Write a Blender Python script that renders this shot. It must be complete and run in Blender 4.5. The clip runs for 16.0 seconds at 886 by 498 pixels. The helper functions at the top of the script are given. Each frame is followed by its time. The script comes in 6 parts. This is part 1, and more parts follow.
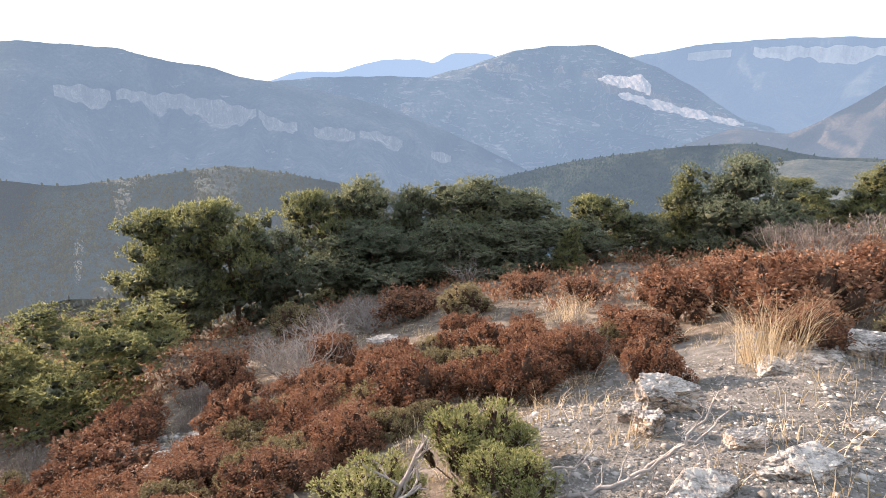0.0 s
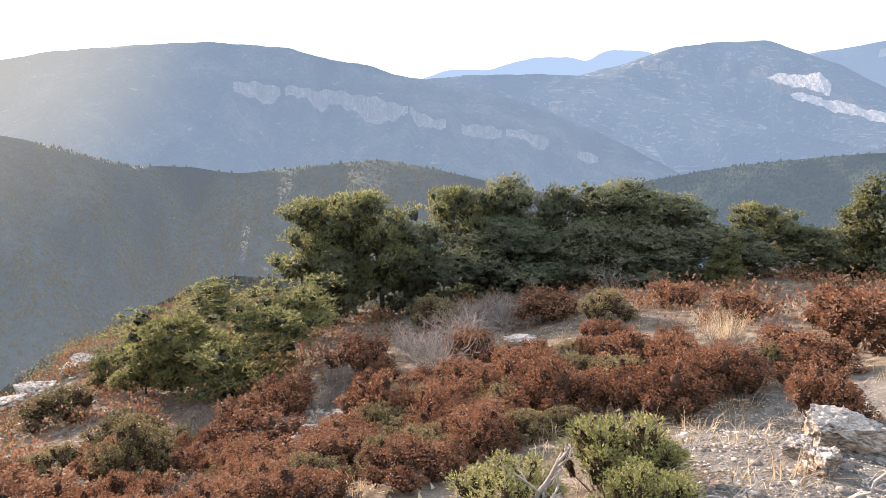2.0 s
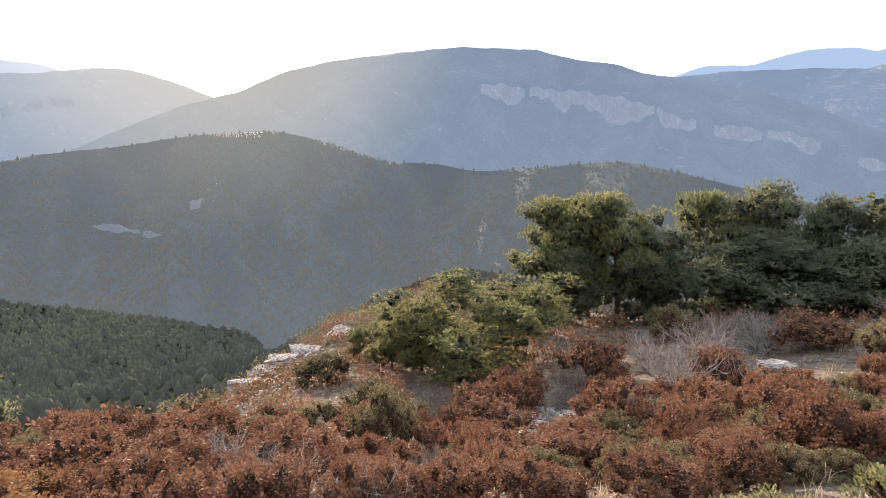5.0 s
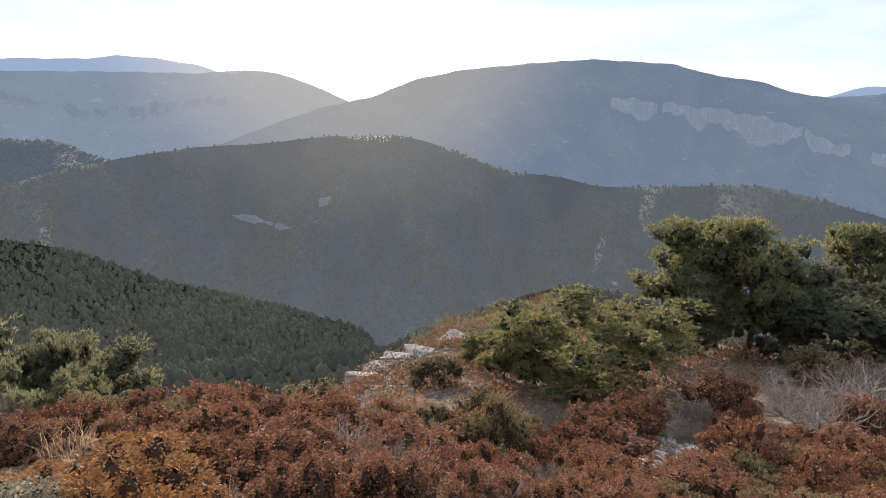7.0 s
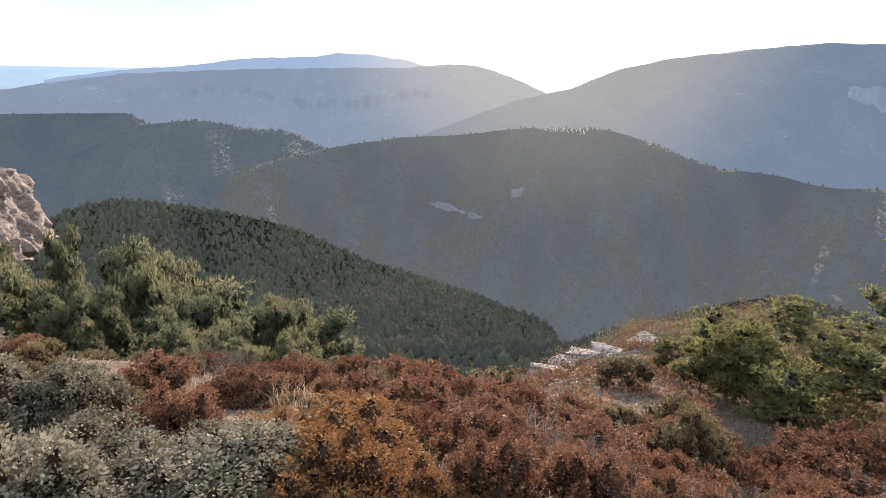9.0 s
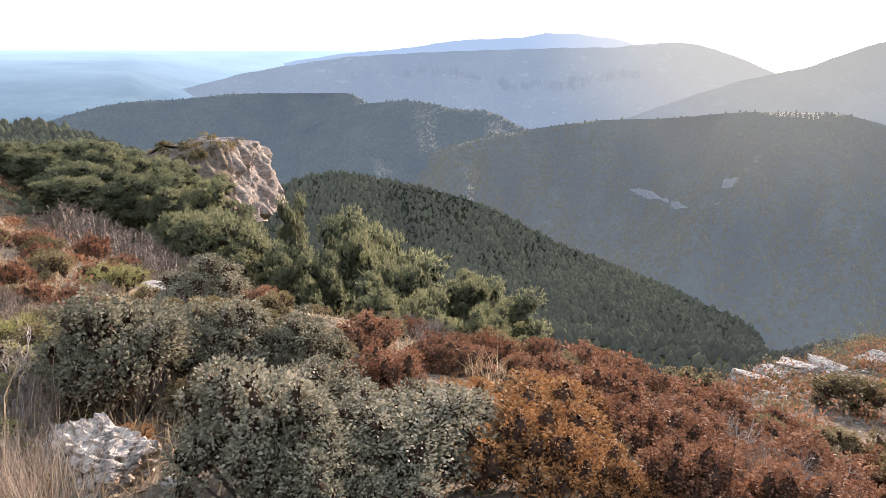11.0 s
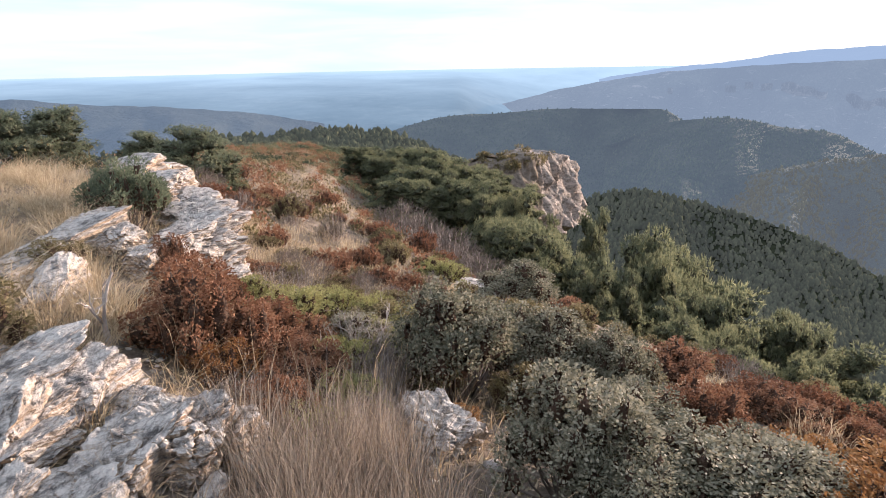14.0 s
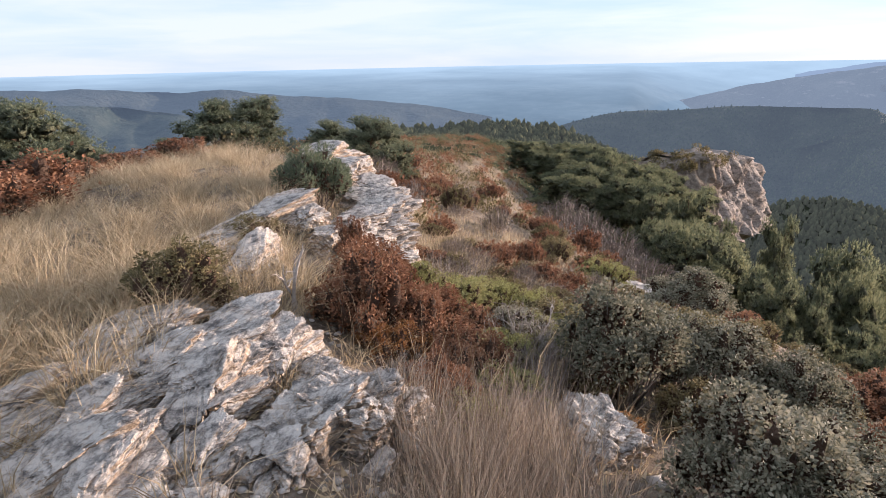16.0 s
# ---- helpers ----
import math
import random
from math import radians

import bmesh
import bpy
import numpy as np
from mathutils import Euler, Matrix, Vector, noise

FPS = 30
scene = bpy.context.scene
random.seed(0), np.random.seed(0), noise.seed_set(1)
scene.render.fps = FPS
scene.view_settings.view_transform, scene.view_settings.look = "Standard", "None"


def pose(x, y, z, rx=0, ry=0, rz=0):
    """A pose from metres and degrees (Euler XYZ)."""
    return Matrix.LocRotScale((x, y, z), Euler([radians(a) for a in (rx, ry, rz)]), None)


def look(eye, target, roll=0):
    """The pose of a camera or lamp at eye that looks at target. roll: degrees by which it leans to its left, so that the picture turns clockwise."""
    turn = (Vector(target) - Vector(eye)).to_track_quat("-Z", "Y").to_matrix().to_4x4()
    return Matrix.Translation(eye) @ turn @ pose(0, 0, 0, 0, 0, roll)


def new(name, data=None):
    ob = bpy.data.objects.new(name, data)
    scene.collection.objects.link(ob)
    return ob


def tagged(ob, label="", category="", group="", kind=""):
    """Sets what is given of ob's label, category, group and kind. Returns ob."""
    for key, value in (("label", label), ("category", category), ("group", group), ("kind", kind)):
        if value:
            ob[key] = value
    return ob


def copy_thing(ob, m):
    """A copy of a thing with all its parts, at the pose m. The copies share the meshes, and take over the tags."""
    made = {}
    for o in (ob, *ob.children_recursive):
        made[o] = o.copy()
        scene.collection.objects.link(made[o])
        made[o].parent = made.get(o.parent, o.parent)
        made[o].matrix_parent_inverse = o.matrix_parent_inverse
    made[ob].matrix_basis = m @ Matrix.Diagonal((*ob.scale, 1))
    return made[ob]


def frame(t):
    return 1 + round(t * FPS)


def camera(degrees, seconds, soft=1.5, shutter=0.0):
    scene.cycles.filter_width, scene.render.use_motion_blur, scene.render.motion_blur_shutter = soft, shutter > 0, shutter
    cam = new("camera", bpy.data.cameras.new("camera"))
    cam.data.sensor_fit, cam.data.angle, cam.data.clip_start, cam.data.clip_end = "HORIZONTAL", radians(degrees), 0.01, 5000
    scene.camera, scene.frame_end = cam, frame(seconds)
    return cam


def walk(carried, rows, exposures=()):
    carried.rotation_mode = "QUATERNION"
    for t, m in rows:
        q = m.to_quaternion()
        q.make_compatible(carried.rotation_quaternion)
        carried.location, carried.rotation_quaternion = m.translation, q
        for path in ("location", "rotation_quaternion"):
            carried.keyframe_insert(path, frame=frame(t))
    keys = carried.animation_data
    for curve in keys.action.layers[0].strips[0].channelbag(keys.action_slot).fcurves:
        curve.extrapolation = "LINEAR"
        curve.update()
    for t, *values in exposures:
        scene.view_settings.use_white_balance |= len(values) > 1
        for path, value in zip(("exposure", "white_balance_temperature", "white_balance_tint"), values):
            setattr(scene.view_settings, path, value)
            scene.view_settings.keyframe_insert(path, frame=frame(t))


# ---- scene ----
cam = camera(70.16, 16.0, soft=0.5)
EYE = 1.6
PATH = [
    (0.0, -0.000, 0.000, 0.000, 75.66, -1.82, -0.29),
    (0.5, -0.013, 0.014, -0.004, 75.37, -2.49, 3.05),
    (1.0, -0.033, 0.030, -0.009, 74.93, -2.13, 6.64),
    (1.5, -0.055, 0.042, -0.013, 74.98, -2.81, 8.42),
    (2.0, -0.074, 0.041, -0.013, 75.05, -2.06, 12.79),
    (2.5, -0.073, 0.037, -0.018, 74.44, -1.42, 16.96),
    (3.0, -0.078, 0.037, -0.036, 72.72, -1.00, 19.70),
    (3.5, -0.100, 0.044, -0.050, 72.00, -1.92, 22.91),
    (4.0, -0.141, 0.028, -0.043, 73.09, -1.04, 27.17),
    (6.5, -0.334, -0.118, -0.032, 75.12, -2.62, 42.06),
    (7.0, -0.362, -0.150, -0.040, 75.14, -2.41, 45.23),
    (7.5, -0.381, -0.183, -0.055, 74.59, -1.21, 48.25),
    (8.0, -0.391, -0.209, -0.054, 74.82, -1.27, 53.50),
    (10.5, -0.386, -0.356, -0.028, 71.84, -0.37, 74.98),
    (11.0, -0.363, -0.372, -0.026, 71.98, -0.35, 80.40),
    (11.5, -0.342, -0.379, -0.021, 72.14, -0.03, 85.86),
    (12.0, -0.321, -0.424, -0.004, 73.10, 0.82, 91.14),
    (12.5, -0.319, -0.475, 0.007, 72.54, 1.53, 96.24),
    (13.0, -0.311, -0.526, 0.010, 72.91, 1.72, 101.14),
    (13.5, -0.295, -0.559, 0.005, 73.41, 1.65, 105.13),
    (14.0, -0.288, -0.597, -0.006, 73.48, 1.06, 107.41),
    (14.5, -0.282, -0.637, -0.019, 73.23, 0.63, 109.78),
    (15.0, -0.280, -0.651, -0.007, 74.20, 0.59, 115.46),
    (15.5, -0.281, -0.662, -0.007, 73.97, 0.98, 118.65),
    (16.0, -0.281, -0.681, -0.012, 73.25, 1.14, 122.28),
]
walk(cam, [(t, pose(x, y, EYE + z, rx, ry, rz)) for t, x, y, z, rx, ry, rz in PATH],
     exposures=[(0.0, 1.56, 6450, 10), (3.5, 1.7, 6500, 11), (7.5, 0.95, 6400, 12), (11.0, 1.5, 6350, 12), (13.5, 1.3, 6250, 12), (16.0, 1.0, 6200, 13)])

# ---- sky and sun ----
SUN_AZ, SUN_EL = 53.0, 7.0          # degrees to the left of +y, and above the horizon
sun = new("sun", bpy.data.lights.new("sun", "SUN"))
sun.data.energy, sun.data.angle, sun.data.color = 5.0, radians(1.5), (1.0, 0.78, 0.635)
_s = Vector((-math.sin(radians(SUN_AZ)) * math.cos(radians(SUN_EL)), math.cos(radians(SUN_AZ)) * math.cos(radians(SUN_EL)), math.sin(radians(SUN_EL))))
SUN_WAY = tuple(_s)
sun.matrix_world = look(tuple(_s * 50), (0, 0, 0))
world = bpy.data.worlds.new("world")
scene.world = world
world.use_nodes = True
wt = world.node_tree
wt.nodes.clear()


def node(tree, kind, **values):
    n = tree.nodes.new(kind)
    for key, value in values.items():
        n.inputs[key.replace("_", " ")].default_value = value
    return n


w_out, w_bg = node(wt, "ShaderNodeOutputWorld"), node(wt, "ShaderNodeBackground", Strength=0.112)
w_sky = wt.nodes.new("ShaderNodeTexSky")
w_sky.sky_type, w_sky.sun_disc = "NISHITA", False
w_sky.sun_elevation, w_sky.sun_rotation = radians(SUN_EL), radians(-SUN_AZ)
w_sky.altitude, w_sky.air_density, w_sky.dust_density, w_sky.ozone_density = 900, 1.0, 0.6, 3.0
w_co, w_map = wt.nodes.new("ShaderNodeTexCoord"), wt.nodes.new("ShaderNodeMapping")
w_map.inputs["Scale"].default_value = (1.2, 1.2, 11.0)
w_noise = node(wt, "ShaderNodeTexNoise", Scale=2.2, Detail=6.0, Roughness=0.55, Distortion=0.3)
w_ramp = wt.nodes.new("ShaderNodeValToRGB")
w_ramp.color_ramp.elements[0].position, w_ramp.color_ramp.elements[1].position = 0.36, 0.60
w_ramp.color_ramp.elements[0].color, w_ramp.color_ramp.elements[1].color = (3.5, 4.15, 5.2, 1), (4.6, 4.78, 5.15, 1)   # thin veil and streaks of high cloud
w_mix = node(wt, "ShaderNodeMix")
w_mix.data_type = "RGBA"
w_mix.inputs["Factor"].default_value = 0.8
wt.links.new(w_co.outputs["Generated"], w_map.inputs["Vector"])
wt.links.new(w_map.outputs["Vector"], w_noise.inputs["Vector"])
wt.links.new(w_noise.outputs["Fac"], w_ramp.inputs["Fac"])
wt.links.new(w_ramp.outputs["Color"], w_mix.inputs["B"])
wt.links.new(w_sky.outputs["Color"], w_mix.inputs["A"])
wt.links.new(w_mix.outputs["Result"], w_bg.inputs["Color"])
wt.links.new(w_bg.outputs["Background"], w_out.inputs["Surface"])


# ---- materials ----
def shade(name, colors, scale=4.0, rough=0.85, bump=0.3, bump_scale=30.0, islands=0.0, spec=0.1, through_light=0.0, airlight=None, metres=True):
    """A matt natural surface: three colours mixed by noise at two sizes, with relief. islands: how far single leaves or
    stones differ.
    airlight: (share, colour) of emission mixed in to paint the haze of far distance, paler towards the sun."""
    m = bpy.data.materials.new(name)
    m.use_nodes = True
    t = m.node_tree
    t.nodes.clear()
    out, bsdf = node(t, "ShaderNodeOutputMaterial"), node(t, "ShaderNodeBsdfPrincipled", Roughness=rough)
    bsdf.inputs["Specular IOR Level"].default_value = spec
    geo = t.nodes.new("ShaderNodeNewGeometry")
    big, fine = node(t, "ShaderNodeTexNoise", Scale=scale, Detail=5.0, Roughness=0.6), node(t, "ShaderNodeTexNoise", Scale=scale * 9, Detail=4.0, Roughness=0.65)
    for n in (big, fine):
        t.links.new(geo.outputs["Position"], n.inputs["Vector"])
    mix = node(t, "ShaderNodeMath")
    mix.operation = "MULTIPLY_ADD"
    mix.inputs[1].default_value = 0.45
    t.links.new(fine.outputs["Fac"], mix.inputs[0])
    sub = node(t, "ShaderNodeMath")
    sub.operation = "MULTIPLY_ADD"
    sub.inputs[1].default_value, sub.inputs[2].default_value = 0.75, -0.1
    t.links.new(big.outputs["Fac"], sub.inputs[0])
    t.links.new(sub.outputs[0], mix.inputs[2])
    value = mix.outputs[0]
    if islands:
        isl = node(t, "ShaderNodeMath")
        isl.operation = "MULTIPLY_ADD"
        isl.inputs[1].default_value = islands
        t.links.new(geo.outputs["Random Per Island"], isl.inputs[0])
        info = t.nodes.new("ShaderNodeObjectInfo")
        per = node(t, "ShaderNodeMath")
        per.operation = "MULTIPLY_ADD"
        per.inputs[1].default_value = 0.18
        t.links.new(info.outputs["Random"], per.inputs[0])
        off = node(t, "ShaderNodeMath")
        off.operation = "SUBTRACT"
        off.inputs[1].default_value = islands / 2 + 0.09
        t.links.new(value, off.inputs[0])
        t.links.new(off.outputs[0], per.inputs[2])
        t.links.new(per.outputs[0], isl.inputs[2])
        value = isl.outputs[0]
    ramp = t.nodes.new("ShaderNodeValToRGB")
    els = ramp.color_ramp.elements
    while len(els) < len(colors):
        els.new(0.5)
    for i, c in enumerate(colors):
        els[i].position = 0.25 + 0.5 * i / (len(colors) - 1)
        els[i].color = (*c, 1)
    t.links.new(value, ramp.inputs["Fac"])
    t.links.new(ramp.outputs["Color"], bsdf.inputs["Base Color"])
    if bump:
        rel, b = node(t, "ShaderNodeTexNoise", Scale=bump_scale, Detail=6.0, Roughness=0.65), node(t, "ShaderNodeBump", Strength=bump, Distance=1.2 / bump_scale)
        t.links.new(geo.outputs["Position"], rel.inputs["Vector"])
        t.links.new(rel.outputs["Fac"], b.inputs["Height"])
        t.links.new(b.outputs["Normal"], bsdf.inputs["Normal"])
    last = bsdf.outputs["BSDF"]
    if through_light:
        tr, ms = node(t, "ShaderNodeBsdfTranslucent"), node(t, "ShaderNodeMixShader", Fac=through_light)
        t.links.new(ramp.outputs["Color"], tr.inputs["Color"])
        t.links.new(last, ms.inputs[1])
        t.links.new(tr.outputs["BSDF"], ms.inputs[2])
        last = ms.outputs[0]
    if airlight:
        # haze painted as emission, stronger and paler near the sun's bearing
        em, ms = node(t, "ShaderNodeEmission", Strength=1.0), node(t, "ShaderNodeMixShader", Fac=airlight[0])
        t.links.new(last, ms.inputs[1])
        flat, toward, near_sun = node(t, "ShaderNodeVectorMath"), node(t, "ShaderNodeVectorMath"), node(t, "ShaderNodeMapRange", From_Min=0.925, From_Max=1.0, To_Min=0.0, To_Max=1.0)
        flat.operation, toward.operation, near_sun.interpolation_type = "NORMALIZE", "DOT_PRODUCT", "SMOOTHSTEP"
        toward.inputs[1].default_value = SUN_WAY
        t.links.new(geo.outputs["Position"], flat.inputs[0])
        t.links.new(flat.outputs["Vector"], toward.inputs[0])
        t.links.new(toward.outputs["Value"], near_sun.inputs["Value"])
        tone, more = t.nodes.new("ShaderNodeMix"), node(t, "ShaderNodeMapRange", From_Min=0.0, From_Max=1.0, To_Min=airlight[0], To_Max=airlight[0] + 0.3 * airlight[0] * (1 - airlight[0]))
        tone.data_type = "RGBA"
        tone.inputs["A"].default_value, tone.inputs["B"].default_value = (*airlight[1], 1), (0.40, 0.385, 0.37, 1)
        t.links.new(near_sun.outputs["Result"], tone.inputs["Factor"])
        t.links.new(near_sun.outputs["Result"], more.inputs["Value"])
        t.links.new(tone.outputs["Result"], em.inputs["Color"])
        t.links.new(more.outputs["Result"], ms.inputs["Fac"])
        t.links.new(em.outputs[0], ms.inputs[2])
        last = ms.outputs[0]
    t.links.new(last, out.inputs["Surface"])
    return m


# tone of the emission that paints haze on far slopes
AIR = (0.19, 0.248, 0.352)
# dark brown that stands in for shade inside the shrubs
twig_shade = shade("dark twig core for shrub shade", [(0.055, 0.034, 0.024), (0.10, 0.065, 0.047), (0.16, 0.11, 0.082)], 9, 0.95, 1.0, 60, spec=0.05)
soil = shade("dry stony soil", [(0.075, 0.06, 0.046), (0.185, 0.15, 0.118), (0.36, 0.31, 0.26)], 4.5, bump=1.0, bump_scale=45, spec=0.0)
stony_ground = shade("pale gravelly ground", [(0.09, 0.082, 0.074), (0.20, 0.185, 0.167), (0.35, 0.325, 0.295)], 7.0, bump=1.0, bump_scale=60, spec=0.0)
pine_needles = shade("pine needles", [(0.11, 0.12, 0.075), (0.185, 0.197, 0.115), (0.285, 0.285, 0.16)], 1.1, 0.75, 0, islands=0.3, spec=0.1, through_light=0.55)
# dark tone that stands in for shade inside the pine crowns
needle_shade = shade("dark needle core for crown shade", [(0.06, 0.063, 0.042), (0.10, 0.104, 0.068), (0.16, 0.155, 0.102)], 7, 0.95, 1.0, 30, spec=0.03)
young_needles = shade("yellow green pine needles", [(0.11, 0.12, 0.058), (0.215, 0.22, 0.098), (0.345, 0.325, 0.145)], 1.1, 0.75, 0, islands=0.3, spec=0.1, through_light=0.55)
oak_leaves = shade("dark evergreen leaves", [(0.10, 0.12, 0.08), (0.18, 0.20, 0.128), (0.285, 0.295, 0.185)], 1.1, 0.7, 0, islands=0.3, spec=0.1, through_light=0.45)
bark = shade("red brown pine bark", [(0.04, 0.028, 0.02), (0.115, 0.075, 0.053), (0.20, 0.135, 0.10)], 6, bump=0.6, bump_scale=40)
rust_leaves = shade("rusty dried box leaves", [(0.125, 0.058, 0.034), (0.235, 0.115, 0.066), (0.36, 0.205, 0.125)], 0.8, 0.7, 0, islands=0.4, through_light=0.25)
amber_leaves = shade("amber box leaves", [(0.16, 0.075, 0.03), (0.30, 0.148, 0.058), (0.42, 0.245, 0.11)], 0.8, 0.7, 0, islands=0.4, through_light=0.25)
brown_leaves = shade("olive brown leaves", [(0.11, 0.09, 0.046), (0.20, 0.165, 0.085), (0.31, 0.25, 0.135)], 0.9, 0.7, 0, islands=0.4, through_light=0.25)
silver_leaves = shade("grey green oak leaves", [(0.115, 0.113, 0.076), (0.22, 0.21, 0.146), (0.37, 0.335, 0.245)], 1.5, 0.6, 0, islands=0.5, spec=0.12, through_light=0.3)
juniper_leaves = shade("yellow green juniper sprays", [(0.15, 0.155, 0.06), (0.28, 0.275, 0.11), (0.43, 0.395, 0.18)], 1.5, 0.65, 0, islands=0.4, through_light=0.3)
dead_wood = shade("bleached dead wood", [(0.16, 0.13, 0.11), (0.34, 0.30, 0.27), (0.5, 0.46, 0.42)], 5, bump=0.3, bump_scale=60)
twig_wood = shade("brown twigs", [(0.10, 0.078, 0.066), (0.20, 0.165, 0.14), (0.33, 0.28, 0.245)], 5, bump=0)
straw = shade("dry straw grass", [(0.28, 0.21, 0.125), (0.50, 0.39, 0.25), (0.66, 0.55, 0.39)], 0.7, 0.7, 0, islands=0.5, through_light=0.35)
grey_grass = shade("greyish dry grass", [(0.14, 0.108, 0.085), (0.27, 0.215, 0.165), (0.42, 0.35, 0.28)], 0.7, 0.7, 0, islands=0.6, through_light=0.3)


def rock_skin(name, ochre, pale, dark, size):
    """Limestone: grey-white where it weathers on top, ochre on broken sides, dark lichen and cracks."""
    m = shade(name, [dark, pale, pale], size, 0.92, 0.8, size * 10)
    t = m.node_tree
    bsdf = next(n for n in t.nodes if n.type == "BSDF_PRINCIPLED")
    geo = next(n for n in t.nodes if n.type == "NEW_GEOMETRY")
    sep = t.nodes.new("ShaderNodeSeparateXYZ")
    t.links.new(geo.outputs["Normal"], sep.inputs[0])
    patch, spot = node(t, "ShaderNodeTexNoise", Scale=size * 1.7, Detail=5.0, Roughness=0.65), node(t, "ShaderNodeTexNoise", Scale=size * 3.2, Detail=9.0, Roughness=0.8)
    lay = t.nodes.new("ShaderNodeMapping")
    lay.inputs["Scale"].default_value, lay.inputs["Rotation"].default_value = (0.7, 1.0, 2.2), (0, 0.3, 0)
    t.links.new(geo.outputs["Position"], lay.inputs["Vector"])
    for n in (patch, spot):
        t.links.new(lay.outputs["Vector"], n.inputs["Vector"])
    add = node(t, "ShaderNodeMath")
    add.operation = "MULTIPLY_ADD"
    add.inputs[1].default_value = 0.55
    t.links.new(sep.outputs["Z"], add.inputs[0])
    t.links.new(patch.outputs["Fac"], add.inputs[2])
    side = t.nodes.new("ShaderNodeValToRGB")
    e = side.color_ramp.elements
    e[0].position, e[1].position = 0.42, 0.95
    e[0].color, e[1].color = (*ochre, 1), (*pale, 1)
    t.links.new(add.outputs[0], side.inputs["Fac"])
    lichen = t.nodes.new("ShaderNodeValToRGB")
    e = lichen.color_ramp.elements
    e[0].position, e[1].position = 0.39, 0.56
    e[0].color, e[1].color = (0, 0, 0, 1), (1, 1, 1, 1)
    t.links.new(spot.outputs["Fac"], lichen.inputs["Fac"])
    mix = t.nodes.new("ShaderNodeMix")
    mix.data_type = "RGBA"
    mix.inputs["A"].default_value = (*dark, 1)
    t.links.new(lichen.outputs["Color"], mix.inputs["Factor"])
    t.links.new(side.outputs["Color"], mix.inputs["B"])
    crack, bend, line = t.nodes.new("ShaderNodeTexVoronoi"), node(t, "ShaderNodeTexNoise", Scale=size * 2, Detail=6.0, Roughness=0.7), t.nodes.new("ShaderNodeValToRGB")
    crack.feature = "DISTANCE_TO_EDGE"
    crack.inputs["Scale"].default_value = size * 1.5
    warp = t.nodes.new("ShaderNodeMix")
    warp.data_type = "RGBA"
    warp.blend_type = "LINEAR_LIGHT"
    warp.inputs["Factor"].default_value = 0.3 / size
    t.links.new(lay.outputs["Vector"], bend.inputs["Vector"])
    t.links.new(lay.outputs["Vector"], warp.inputs["A"])
    t.links.new(bend.outputs["Color"], warp.inputs["B"])
    t.links.new(warp.outputs["Result"], crack.inputs["Vector"])
    line.color_ramp.elements[0].position, line.color_ramp.elements[1].position = 0.003, 0.03
    line.color_ramp.elements[0].color = (*[c * 0.7 for c in dark], 1)
    t.links.new(crack.outputs["Distance"], line.inputs["Fac"])
    gap = t.nodes.new("ShaderNodeMix")
    gap.data_type = "RGBA"
    gap.blend_type = "MULTIPLY"
    gap.inputs["Factor"].default_value = 0.35
    t.links.new(mix.outputs["Result"], gap.inputs["A"])
    t.links.new(line.outputs["Color"], gap.inputs["B"])
    t.links.new(gap.outputs["Result"], bsdf.inputs["Base Color"])
    cut = node(t, "ShaderNodeBump", Strength=0.5, Distance=0.06 / size)
    t.links.new(line.outputs["Color"], cut.inputs["Height"])
    t.links.new(next(n for n in t.nodes if n.type == "BUMP" and n != cut).outputs["Normal"], cut.inputs["Normal"])
    t.links.new(cut.outputs["Normal"], bsdf.inputs["Normal"])
    return m


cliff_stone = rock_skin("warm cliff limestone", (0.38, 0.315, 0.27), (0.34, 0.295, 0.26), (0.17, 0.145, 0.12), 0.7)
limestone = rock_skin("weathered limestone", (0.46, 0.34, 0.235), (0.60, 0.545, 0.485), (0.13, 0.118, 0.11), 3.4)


# share and tint of the painted haze; warm takes blue out of it
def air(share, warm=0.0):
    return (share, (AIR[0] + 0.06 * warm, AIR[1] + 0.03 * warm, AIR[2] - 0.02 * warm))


scrub_floor = shade("scrubby slope", [(0.05, 0.05, 0.038), (0.085, 0.08, 0.062), (0.13, 0.12, 0.095)], 0.3, bump=0.5, bump_scale=3, spec=0.0)
forest_floor = shade("wooded slope", [(0.02, 0.026, 0.016), (0.045, 0.05, 0.03), (0.09, 0.085, 0.06)], 0.05, bump=0, spec=0.0)
# a small emission share paints haze over these two canopies
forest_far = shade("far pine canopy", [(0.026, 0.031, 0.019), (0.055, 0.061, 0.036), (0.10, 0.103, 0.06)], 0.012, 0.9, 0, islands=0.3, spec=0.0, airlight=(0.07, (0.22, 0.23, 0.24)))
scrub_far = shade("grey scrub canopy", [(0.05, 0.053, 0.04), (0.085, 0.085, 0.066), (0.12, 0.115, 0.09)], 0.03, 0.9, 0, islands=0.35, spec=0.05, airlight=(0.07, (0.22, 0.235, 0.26)))

